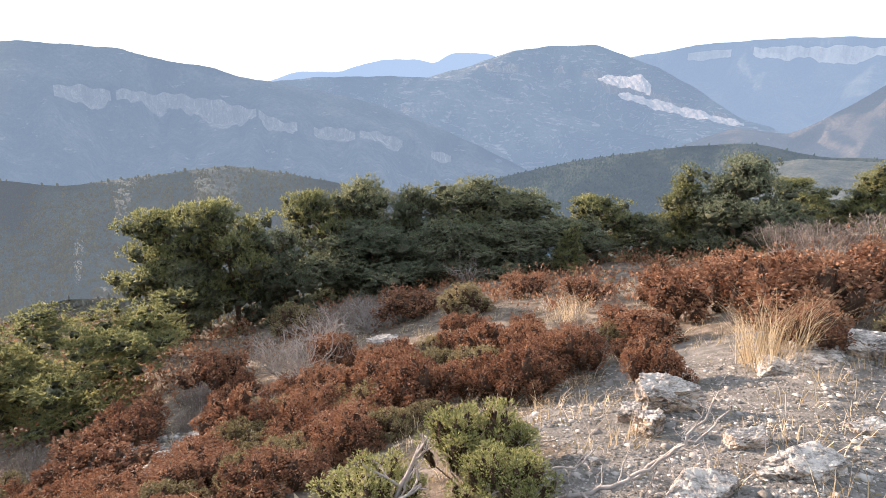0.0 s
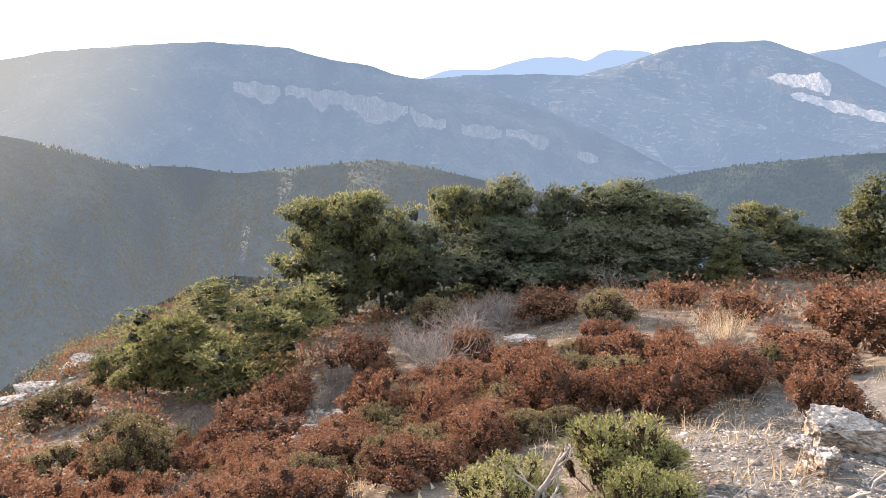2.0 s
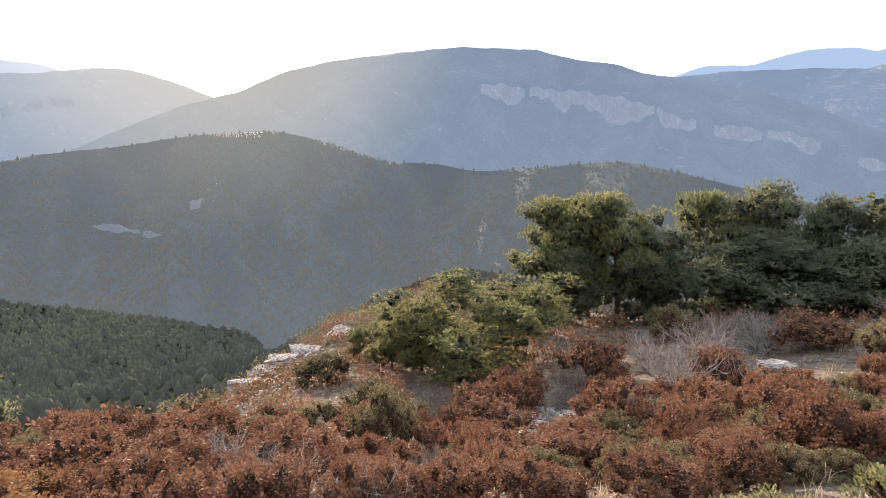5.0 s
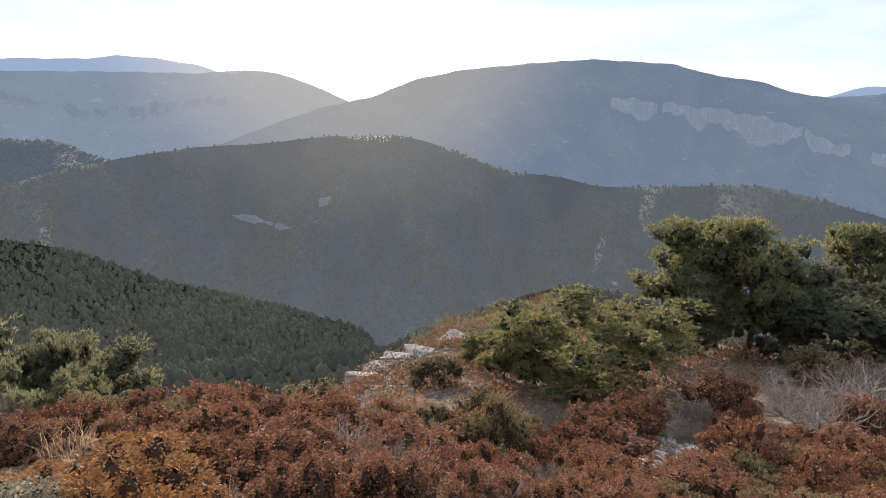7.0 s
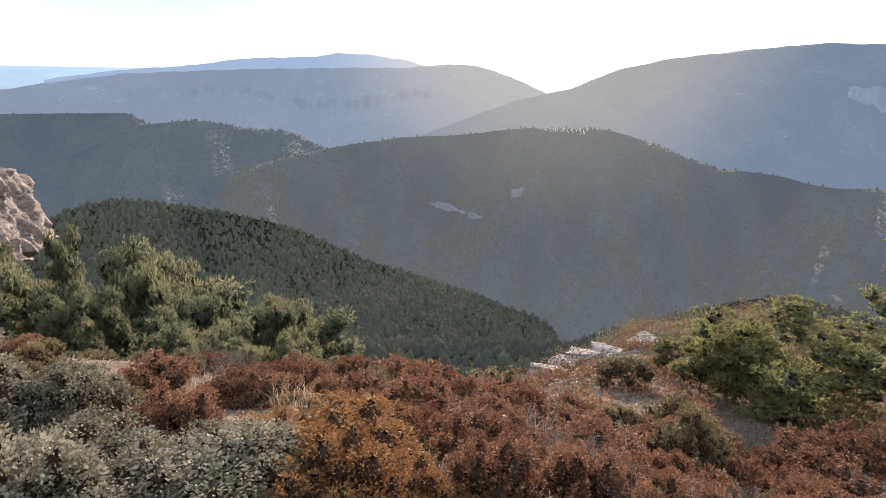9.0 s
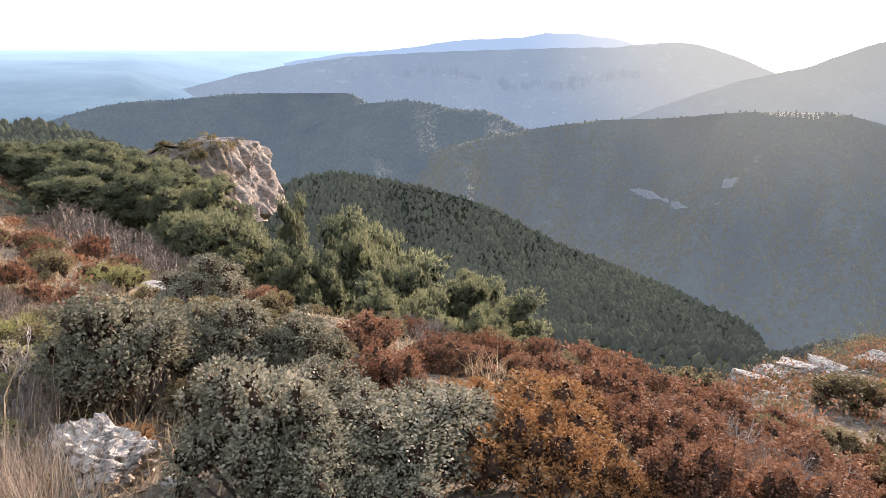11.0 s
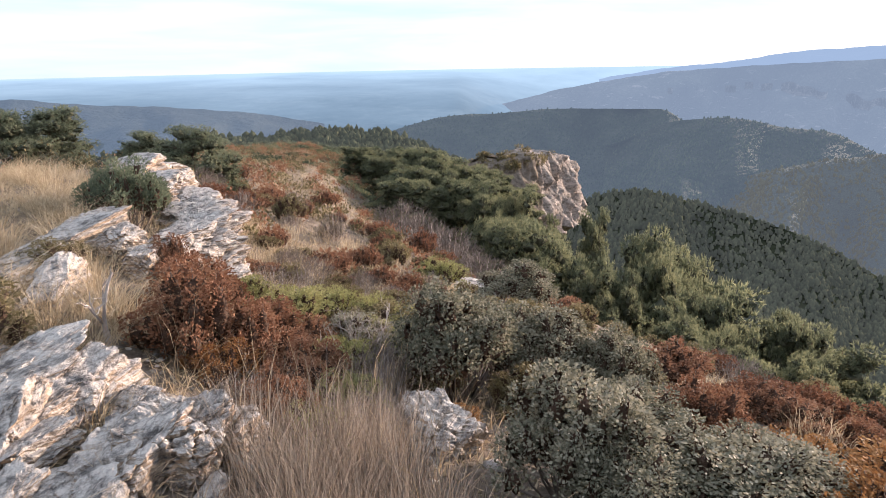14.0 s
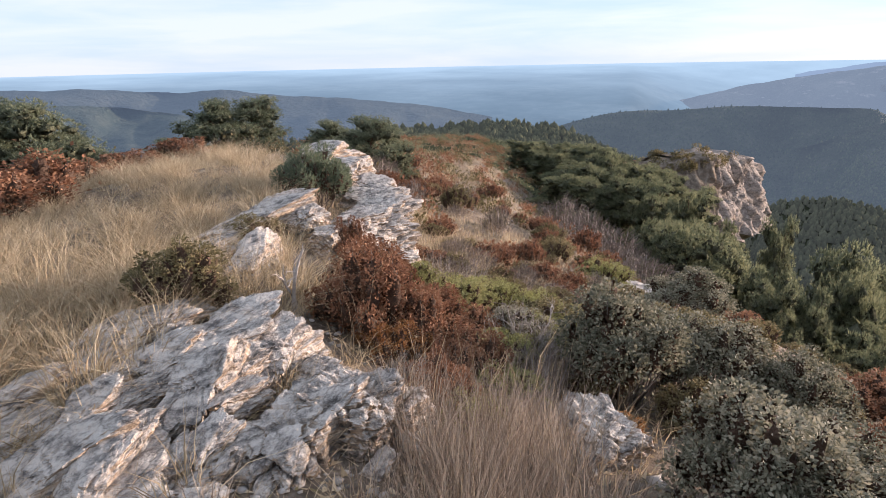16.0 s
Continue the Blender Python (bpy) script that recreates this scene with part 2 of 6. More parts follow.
# ---- the lie of the land: heights below the eye at given bearings and distances ----
D_NODES = [0, 2, 4, 7, 10, 15, 20, 28, 40, 60, 100]
LAND_NORTH = {
    -70: (1.6, 1.65, 1.8, 2.1, 2.4, 3.0, 3.6, 4.6, 6.0, 9, 16),
    -35: (1.6, 1.65, 1.85, 2.2, 2.5, 3.1, 3.8, 5.0, 7.5, 13, 27),
    -20: (1.6, 1.7, 2.1, 2.9, 3.4, 4.2, 5.0, 6.6, 10, 18, 36),
    0: (1.6, 1.8, 2.5, 3.5, 4.3, 5.1, 6.3, 9.0, 14, 25, 48),
    15: (1.6, 1.9, 2.7, 4.2, 5.2, 6.1, 7.3, 11, 18, 32, 58),
    25: (1.6, 2.0, 2.9, 4.4, 5.4, 6.5, 7.6, 10, 14, 28, 60),
    35: (1.6, 2.0, 3.0, 4.6, 5.9, 7.2, 8.4, 10.2, 13.6, 26, 60),
}
LAND_WEST = {
    45: (1.6, 2.0, 3.0, 4.7, 6.0, 7.4, 8.7, 11.4, 16, 30, 66),
    52: (1.6, 2.0, 2.95, 4.6, 5.9, 7.7, 9.6, 13.9, 21, 38, 72),
    60: (1.6, 1.95, 2.8, 4.3, 5.5, 8.3, 12, 20, 32, 48, 74),
    68: (1.6, 1.9, 2.7, 4.0, 5.2, 8.3, 12.5, 20, 31, 46, 72),
    75: (1.6, 1.85, 2.6, 3.8, 5.1, 8.6, 12.0, 18, 27, 42, 68),
    82: (1.6, 1.8, 2.5, 3.6, 5.0, 9.6, 13.4, 18, 25, 38, 62),
    90: (1.6, 1.8, 2.4, 3.4, 4.5, 8.6, 11.8, 15.5, 20, 30, 50),
}
LAND_SOUTH = {
    98: (1.6, 1.75, 2.3, 3.2, 4.0, 7.4, 10.4, 13.2, 16, 24, 42),
    101: (1.6, 1.75, 2.3, 3.1, 3.8, 6.5, 9.4, 11.2, 6.4, 9.2, 36),
    105: (1.6, 1.75, 2.25, 3.0, 3.7, 5.6, 7.8, 9.4, 7.0, 8.8, 24),
    112: (1.6, 1.75, 2.2, 2.8, 3.4, 4.3, 5.6, 7.4, 8.4, 10, 14),
    120: (1.6, 1.75, 2.1, 2.6, 3.0, 3.5, 4.0, 4.4, 5.2, 7.0, 11.5),
    128: (1.6, 1.7, 1.95, 2.15, 2.35, 2.7, 3.1, 3.7, 4.8, 7.0, 12),
    135: (1.6, 1.6, 1.65, 1.65, 1.7, 2.0, 2.6, 3.8, 6.0, 10, 18),
    142: (1.6, 1.5, 1.5, 1.4, 1.4, 1.8, 2.6, 4.2, 7.5, 14, 26),
    150: (1.6, 1.5, 1.4, 1.4, 1.5, 2.2, 3.4, 5.5, 9.5, 18, 32),
    165: (1.6, 1.5, 1.4, 1.5, 1.8, 2.8, 4.2, 7.0, 12, 20, 36),
    220: (1.6, 1.5, 1.5, 1.7, 2.2, 3.0, 4.2, 6.0, 10, 18, 32),
}
LAND = {**LAND_NORTH, **LAND_WEST, **LAND_SOUTH}
LAND_AZ = np.array(sorted(LAND), float)
LAND_Z = -np.array([LAND[a] for a in sorted(LAND)], float)
FAR_D = [100, 300, 600, 1200, 2000, 3000, 4940]
PLAIN_Z = [-60, -150, -240, -260, -215, -130, -55]
VALE_Z = [-70, -155, -300, -420, -470, -477, -477]


def ripple(x, y, seed=0.0):
    """A cheap smooth unevenness between -1 and 1."""
    return (np.sin(x * 1.7 + 1.3 * np.sin(y * 1.1 + seed)) + np.sin(y * 2.3 + 1.7 * np.sin(x * 0.9 + 2 * seed)) + np.sin((x + y) * 3.7 + seed) * 0.5) / 2.5


def land(x, y):
    """The ground's height at x, y (arrays or numbers); the first eye stands at EYE over the origin."""
    x, y = np.atleast_1d(np.asarray(x, float)), np.atleast_1d(np.asarray(y, float))
    d = np.hypot(x, y)
    az = (np.degrees(np.arctan2(-x, y)) + 105) % 360 - 105
    az = np.where(az > 220, 220 + (az - 220) * 0, np.where(az < -70, -70, az))
    u, un = np.log1p(np.minimum(d, 100)), np.log1p(np.array(D_NODES, float))
    rows = np.array([np.interp(u, un, z) for z in LAND_Z])
    i = np.clip(np.searchsorted(LAND_AZ, az) - 1, 0, len(LAND_AZ) - 2)
    f = np.clip((az - LAND_AZ[i]) / (LAND_AZ[i + 1] - LAND_AZ[i]), 0, 1)
    j = np.arange(len(d))
    near = rows[i, j] * (1 - f) + rows[i + 1, j] * f
    plain = np.clip((az - 92) / 14, 0, 1)
    lift = np.clip((az - 72) / 6, 0, 1) * np.clip((d - 3000) / 1940, 0, 1)
    far = np.interp(d, FAR_D, PLAIN_Z) * plain + (np.interp(d, FAR_D, VALE_Z) + 420 * lift) * (1 - plain)
    k = np.clip((d - 100) / 200, 0, 1)
    z = near * (1 - k) + far * k
    z = z + 0.05 * ripple(x * 1.3, y * 1.3) * np.clip(d / 3, 0, 1) + 0.25 * ripple(x * 0.35, y * 0.35, 2.0) * np.clip((d - 8) / 20, 0, 1)
    return z + EYE


def bearing(az, d):
    """The place on the ground at a bearing (degrees to the left of +y) and a distance."""
    x, y = -math.sin(radians(az)) * d, math.cos(radians(az)) * d
    return Vector((x, y, float(land(x, y)[0])))


# ---- builders ----
def soup(name, verts, *faces, smooth=False):
    """A mesh from an array of corners and arrays of faces, each array with faces of one size."""
    me = bpy.data.meshes.new(name)
    verts = np.asarray(verts, np.float32)
    me.vertices.add(len(verts))
    me.vertices.foreach_set("co", verts.ravel())
    faces = [np.asarray(f, np.int32) for f in faces if len(f)]
    sizes = np.concatenate([np.full(len(f), f.shape[1], np.int32) for f in faces])
    loops = np.concatenate([f.ravel() for f in faces])
    me.loops.add(len(loops))
    me.loops.foreach_set("vertex_index", loops)
    me.polygons.add(len(sizes))
    me.polygons.foreach_set("loop_start", np.concatenate([[0], np.cumsum(sizes)[:-1]]).astype(np.int32))
    me.update(calc_edges=True)
    me.validate()
    if smooth:
        me.shade_smooth()
    return me


def part(name, mesh, material, parent=None, label=""):
    ob = new(name, mesh)
    if material and not mesh.materials:
        mesh.materials.append(material)
    if parent:
        ob.parent = parent
    return tagged(ob, label) if label else ob


def thing(name, label, category, group="", kind=""):
    return tagged(new(name), label, category, group, kind)


def unit(v):
    return v / np.maximum(np.linalg.norm(v, axis=-1, keepdims=True), 1e-9)


def leaf_soup(rng, pos, way, length, width, cup=0.15):
    """Corners and faces of pointed leaves, each of two triangles folded along its rib."""
    n = len(pos)
    way = unit(way)
    side = unit(np.cross(way, rng.normal(size=(n, 3))))
    up = np.cross(side, way)
    ln, wd = (length * rng.uniform(0.65, 1.25, n))[:, None], (width * rng.uniform(0.7, 1.2, n))[:, None]
    mid = pos + way * ln * 0.5 - up * ln * cup
    v = np.stack([pos, mid + side * wd / 2 + up * ln * cup, pos + way * ln, mid - side * wd / 2 + up * ln * cup], 1).reshape(-1, 3)
    b = np.arange(n)[:, None] * 4
    return v, np.concatenate([b + [0, 1, 2], b + [0, 2, 3]])


def tube(path, radii, sides=5):
    """Corners and quads of a tapered limb along a path."""
    path = np.asarray(path, float)
    k = len(path)
    run = unit(np.gradient(path, axis=0))
    ref = np.where(np.abs(run[:, 2:3]) > 0.9, [[1.0, 0, 0]], [[0, 0, 1.0]])
    a = unit(np.cross(run, ref))
    b = np.cross(run, a)
    ang = np.arange(sides) * 2 * np.pi / sides
    ring = path[:, None] + np.asarray(radii)[:, None, None] * (a[:, None] * np.cos(ang)[None, :, None] + b[:, None] * np.sin(ang)[None, :, None])
    i, j = np.meshgrid(np.arange(k - 1), np.arange(sides), indexing="ij")
    q = np.stack([i * sides + j, i * sides + (j + 1) % sides, (i + 1) * sides + (j + 1) % sides, (i + 1) * sides + j], -1).reshape(-1, 4)
    return ring.reshape(-1, 3), q


def join(pieces):
    """Joins (corners, faces) pairs with faces of one size."""
    vs, fs, n = [], [], 0
    for v, f in pieces:
        vs.append(v)
        fs.append(f + n)
        n += len(v)
    return np.concatenate(vs), np.concatenate(fs)


def sag(rng, start, way, length, steps=5, wander=0.18, lift=0.0):
    """A wandering limb from start."""
    pts, w = [np.array(start, float)], unit(np.array(way, float))
    for i in range(steps):
        w = unit(w + rng.normal(size=3) * wander + np.array([0, 0, lift]))
        pts.append(pts[-1] + w * length / steps)
    return np.array(pts)


# ---- plants ----
def pine(rng, height, spread, name="pine_tree", shape="round", tufts=4300, needle=0.13, lean=0.0, bare=0.25, pads=110, puff=0.31, pad=0.72, inner_size=0.3, material=None, label="", group="pines on the ridge"):
    """A pine: bent tapered trunk, rising limbs, and shelves of needle tufts, dense above and thin below, with gaps between them."""
    ob = thing(name, label or "green pine with a rounded, gappy crown on the dry slope", "tree", group)
    trunk_path = sag(rng, (0, 0, -0.3), (lean, 0.1 * lean, 1), height * 0.93, 7, 0.10, 0.12)
    limb_wood = []
    tops, weights = [], []
    limbs = int(15 + height * 2.5)
    for i in range(limbs):
        s = bare + (1 - bare) * (i + rng.uniform(0, 1)) / limbs
        base = np.array([np.interp(s * 7, np.arange(8), trunk_path[:, c]) for c in range(3)])
        a = i * 2.4 + rng.uniform(-0.5, 0.5)
        u = (s - bare) / (1 - bare)
        if shape == "round":
            reach = spread * (0.45 + 0.75 * math.sin(math.pi * min(1, 0.18 + 0.8 * u))) * rng.uniform(0.7, 1.15) * 0.85
        elif shape == "flat":
            reach = spread * (0.5 + 0.6 * u if u < 0.8 else 0.75) * rng.uniform(0.75, 1.2)
        else:
            reach = spread * (1.1 - 0.9 * u) * rng.uniform(0.7, 1.15)
        rise = 0.12 + 0.5 * u + rng.uniform(-0.1, 0.2)
        path = sag(rng, base, (math.cos(a), math.sin(a), rise), reach, 5, 0.16, 0.06)
        wood = [tube(path, np.linspace(height * 0.010, height * 0.0025, 6), 3)]
        limb_wood.append(wood)
        for j in range(2, 6):
            tops.append(path[j])
            weights.append((0.35, 0.5, 1.0, 1.3)[j - 2] * reach)
            for k in range(2):
                tip = sag(rng, path[j], (math.cos(a) * 0.6 + rng.normal() * 0.7, math.sin(a) * 0.6 + rng.normal() * 0.7, 0.2 + rng.uniform(0, 0.3)), reach * 0.38, 2)
                if j == 4:
                    wood.append(tube(tip, np.linspace(height * 0.004, height * 0.0015, 3), 3))
                tops.append(tip[-1])
                weights.append(0.8 * reach)
    tops, weights = np.array(tops), np.array(weights)
    order = rng.choice(len(tops), len(tops), replace=False, p=weights / weights.sum())
    chosen = [trunk_path[-1]]
    for k in order:
        if len(chosen) < pads and min(np.linalg.norm((tops[k] - c) * [1, 1, 1.5]) for c in chosen) > spread * puff * 0.62:
            chosen.append(tops[k])
    chosen = np.array(chosen)
    size = spread * puff * rng.uniform(0.75, 1.4, len(chosen))
    pick = rng.choice(len(chosen), tufts, p=size ** 2 / (size ** 2).sum())
    u = unit(rng.normal(size=(tufts, 3)))
    u[:, 2] = np.where(rng.uniform(size=tufts) < 0.8, np.abs(u[:, 2]), u[:, 2] * 0.5)
    c = chosen[pick] + u * (size[pick] * rng.uniform(0.35, 1.0, tufts) ** 0.5)[:, None] * np.array([1, 1, pad])
    blades = 5
    pos = np.repeat(c, blades, 0)
    way = unit(np.repeat(u * 0.6 + [[0, 0, 0.4]], blades, 0) + rng.normal(size=(tufts * blades, 3)) * 0.55)
    side = unit(np.cross(way, rng.normal(size=way.shape))) * needle * 0.13
    ln = needle * rng.uniform(0.6, 1.15, (len(pos), 1))
    v = np.stack([pos - side, pos + side, pos + way * ln], 1).reshape(-1, 3)
    f = np.arange(len(v)).reshape(-1, 3)
    trunk = part("trunk", soup("trunk", *tube(trunk_path, np.linspace(height * 0.026, height * 0.006, 8), 6), smooth=True), bark, ob)
    for wood in limb_wood:
        part("limb", soup("limb", *join(wood), smooth=True), bark, trunk)
    # dark lumps added inside each pad as painted inner shade
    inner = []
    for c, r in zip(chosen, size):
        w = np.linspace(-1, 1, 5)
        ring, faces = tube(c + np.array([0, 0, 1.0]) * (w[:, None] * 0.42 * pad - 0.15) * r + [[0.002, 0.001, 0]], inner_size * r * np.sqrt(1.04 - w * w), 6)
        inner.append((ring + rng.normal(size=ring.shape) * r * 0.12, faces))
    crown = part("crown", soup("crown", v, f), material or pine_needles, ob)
    part("inner_foliage", soup("inner_foliage", *join(inner)), needle_shade, crown)
    return ob


def shrub(rng, radius, height, material, name="shrub", label="", leaves=3400, leaf=0.03, broad=0.6, plumes=17, group="", wood=None, slim=0.2, short=0.62, upright=0.5, core=0.5, hollow=0.45):
    """A shrub: stems that rise from one root, each ending in a plume of small leaves; dark cores paint shade into the
    gaps between the plumes.
    slim: a plume's radius as a share of the shrub's; short: its length as a share of its stem; hollow: how far the
    leaves keep to its skin."""
    ob = thing(name, label, "shrub", group)
    stems, pos, way, cores = [], [], [], []
    per = max(4, leaves // plumes)
    for i in range(plumes):
        r, a = math.sqrt((i + 0.4) / plumes) * 0.84 * rng.uniform(0.85, 1.12), i * 2.4 + rng.uniform(-0.35, 0.35)
        x, y = r * math.cos(a) * radius, r * math.sin(a) * radius
        tip = np.array([x, y, height * max(0.3, 1 - 0.55 * r * r) * rng.uniform(0.72, 1.08)])
        root = np.array([x * 0.25, y * 0.25, -0.05])
        mid = np.array([x * (1 - 0.45 * short), y * (1 - 0.45 * short), tip[2] * (1 - short)])
        stems.append(tube(np.array([root, (root + mid) / 2 + rng.normal(size=3) * 0.05 * radius, mid, tip]), np.array([0.020, 0.014, 0.010, 0.004]) * radius, 3))
        u = rng.uniform(0, 1, per) ** 0.6 * 1.03
        along = unit(tip - mid)
        ang = rng.uniform(0, 2 * np.pi, per)
        e1 = unit(np.cross(along, rng.normal(size=3)))
        out = e1[None] * np.cos(ang)[:, None] + np.cross(along, e1)[None] * np.sin(ang)[:, None]
        thick = slim * radius * rng.uniform(0.75, 1.25) * np.sin(np.pi * np.minimum(0.1 + 0.8 * u, 0.95)) ** 0.55
        lump = 1 + 0.22 * np.sin(ang * 2 + u * 9 + i) + 0.15 * np.sin(ang * 3 - u * 14)
        p = mid + (tip - mid) * u[:, None] + out * (thick * lump * (hollow + (1.05 - hollow) * rng.uniform(0, 1, per)))[:, None]
        pos.append(p)
        way.append(out * 0.8 + along * upright + rng.normal(size=(per, 3)) * 0.4)
        # a dark spindle added inside the plume as painted shade
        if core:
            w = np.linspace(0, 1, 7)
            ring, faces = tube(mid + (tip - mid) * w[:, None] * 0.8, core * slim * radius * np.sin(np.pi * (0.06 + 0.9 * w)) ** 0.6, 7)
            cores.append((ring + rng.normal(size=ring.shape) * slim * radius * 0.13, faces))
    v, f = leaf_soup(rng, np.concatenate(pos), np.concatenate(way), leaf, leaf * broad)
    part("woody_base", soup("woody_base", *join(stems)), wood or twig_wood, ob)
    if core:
        part("inner_thicket", soup("inner_thicket", *join(cores)), twig_shade, ob)
    part("foliage", soup("foliage", v, f), material, ob)
    return ob


def dead_shrub(rng, radius, height, name="dead_shrub", label="", stems=14, thick=0.012, material=None, forks=3, group="bare shrubs"):
    """Bare grey branches that fork outwards from a root."""
    ob = thing(name, label, "dead shrub", group)
    wood = []

    def grow(start, way, length, r, level):
        path = sag(rng, start, way, length, 4, 0.22, 0.03)
        wood.append(tube(path, np.linspace(r, r * 0.45, 5), 4 if level < 2 else 3))
        if level < forks:
            for _ in range(3 if level < 2 else 2):
                j = rng.integers(2, 5)
                grow(path[j], unit(path[j] - path[j - 1]) + rng.normal(size=3) * 0.55 + [0, 0, 0.12], length * rng.uniform(0.45, 0.7), r * 0.5, level + 1)

    for i in range(stems):
        a = rng.uniform(0, 2 * math.pi)
        s = rng.uniform(0.15, 1.0)
        grow(np.array([0, 0, -0.05]), (math.cos(a) * s * radius, math.sin(a) * s * radius, height * rng.uniform(0.6, 1.0)), math.hypot(radius * s, height) * 0.62, thick * rng.uniform(0.6, 1.2), 0 if forks > 2 else 1)
    part("bare_crown", soup("bare_crown", *join(wood)), material or dead_wood, ob)
    return ob


def rock_mesh(rng, size, detail=4, layers=0.0, rough=0.22):
    """A broken block of limestone: worn edges, bedding steps, joints and pits."""
    bm = bmesh.new()
    bmesh.ops.create_cube(bm, size=2.0)
    bmesh.ops.subdivide_edges(bm, edges=bm.edges[:], cuts=2 ** detail - 1, use_grid_fill=True)
    off = Vector(rng.uniform(-50, 50, 3))
    long = max(size)
    planes = [(Vector(unit(np.array(n, float) + rng.normal(size=3) * 0.14)), rng.uniform(0.8, 1.0)) for n in ((1, 0, 0), (-1, 0, 0), (0, 1, 0), (0, -1, 0), (0, 0, 1), (0, 0, -1))]
    planes += [(Vector(unit(rng.normal(size=3))), rng.uniform(0.86, 1.15)) for _ in range(9)]
    for v in bm.verts:
        way = v.co.normalized()
        p = way * min(dist / max(way.dot(n), 1e-3) for n, dist in planes)
        w = Vector((p.x * size[0], p.y * size[1], p.z * size[2])) / long
        n1, n2 = noise.fractal(w * 1.6 + off, 1.0, 2.0, 3), noise.fractal(w * 6.0 + off, 0.8, 2.1, 4)
        cell = noise.voronoi(w * 2.2 + off)[0]
        joint = max(0.0, 0.07 - (cell[1] - cell[0])) / 0.07
        k = 1 + rough * 0.9 * n1 + rough * 0.38 * n2 - rough * 1.0 * joint
        if layers:
            h = p.z * layers + 0.35 * n1 + 0.1 * n2
            step = math.floor(h)
            notch = max(0.0, 0.12 - min(h - step, step + 1 - h)) / 0.12
            k2 = k + 0.26 * noise.noise(Vector((step * 3.7, off.x, off.y + 0.8 * w.x))) - 0.12 * notch
            p = Vector((p.x * k2, p.y * k2, p.z * (0.5 + 0.5 * k)))
        else:
            p *= k
        v.co = Vector((p.x * size[0], p.y * size[1], p.z * size[2]))
    me = bpy.data.meshes.new("rock")
    bm.to_mesh(me)
    bm.free()
    return me


def put(ob, az, d, size=1.0, turn=0.0, sink=0.0, squash=1.0):
    p = bearing(az, d)
    ob.matrix_basis = pose(p.x, p.y, p.z - sink, 0, 0, turn) @ Matrix.Diagonal((size, size, size * squash, 1))
    return ob


def again(ob, az, d, size=1.0, turn=0.0, sink=0.0, squash=1.0):
    """A copy of a thing at another place on the ground."""
    p = bearing(az, d)
    keep = ob.scale.copy()
    ob.scale = (1, 1, 1)
    c = copy_thing(ob, pose(p.x, p.y, p.z - sink, 0, 0, turn) @ Matrix.Diagonal((size, size, size * squash, 1)))
    ob.scale = keep
    return c


def tree_top(ob):
    return max(max(v.co.z for v in c.data.vertices) for c in ob.children if c.name.startswith("crown"))


def grow(ob, az, d, top, turn=0.0, wide=1.0, copy=True, across=0.0):
    """A tree on the ground at a bearing and distance, as tall as reaches the given degrees from the eye's level; across: its crown's width in metres."""
    p = bearing(az, d)
    high = EYE + d * math.tan(radians(top)) - p.z
    size = high / TOPS.setdefault(ob.name, tree_top(ob))
    if across:
        crown = next(c for c in ob.children if c.name.startswith("crown"))
        if crown.name not in WIDTHS:
            WIDTHS[crown.name] = 2 * np.percentile(np.abs([v.co.x for v in crown.data.vertices]), 97)
        wide = across / (size * WIDTHS[crown.name])
    m = pose(p.x, p.y, p.z, 0, 0, turn) @ Matrix.Diagonal((size * wide, size * wide, size, 1))
    if not copy:
        ob.matrix_basis = m
        return ob
    keep = ob.scale.copy()
    ob.scale = (1, 1, 1)
    c = copy_thing(ob, m)
    ob.scale = keep
    return c


WIDTHS = {}
TOPS = {}


# ---- ground: one sheet to the horizon ----
def ground_sheet():
    az = np.concatenate([np.arange(-48, 168, 0.65), np.arange(168, 312, 4.0)])
    d = np.concatenate([[0.0], np.geomspace(0.5, 4940, 210)])
    A, D = np.meshgrid(np.radians(az), d[1:], indexing="ij")
    x, y = -np.sin(A) * D, np.cos(A) * D
    z = land(x.ravel(), y.ravel()).reshape(x.shape)
    v = np.stack([x, y, z], -1).reshape(-1, 3)
    v = np.concatenate([v, [[0, 0, float(land(0, 0)[0])]]])
    n, k = len(az), len(d) - 1
    i, j = np.meshgrid(np.arange(n), np.arange(k - 1), indexing="ij")
    i2 = (i + 1) % n
    q = np.stack([i * k + j, i * k + j + 1, i2 * k + j + 1, i2 * k + j], -1).reshape(-1, 4)
    a = np.arange(n)
    t = np.stack([np.full(n, n * k), a * k, (a + 1) % n * k], -1)
    me = soup("ground", v, q, t, smooth=True)
    reach, bear = D[:, :-1].ravel(), np.degrees(A[:, :-1]).ravel()
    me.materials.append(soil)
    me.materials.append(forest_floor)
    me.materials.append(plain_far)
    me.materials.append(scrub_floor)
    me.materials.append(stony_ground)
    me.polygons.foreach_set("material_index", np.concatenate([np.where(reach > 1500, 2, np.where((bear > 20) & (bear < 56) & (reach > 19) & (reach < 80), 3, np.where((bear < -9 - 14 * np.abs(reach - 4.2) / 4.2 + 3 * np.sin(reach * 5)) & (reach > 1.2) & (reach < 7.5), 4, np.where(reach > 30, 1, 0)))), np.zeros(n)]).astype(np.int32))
    return tagged(new("ground", me), "dry stony ridge falling to wooded valleys and a hazy plain", "ground", kind="structure")


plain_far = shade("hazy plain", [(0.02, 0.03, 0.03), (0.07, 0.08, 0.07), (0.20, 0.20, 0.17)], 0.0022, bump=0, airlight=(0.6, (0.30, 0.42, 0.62)))
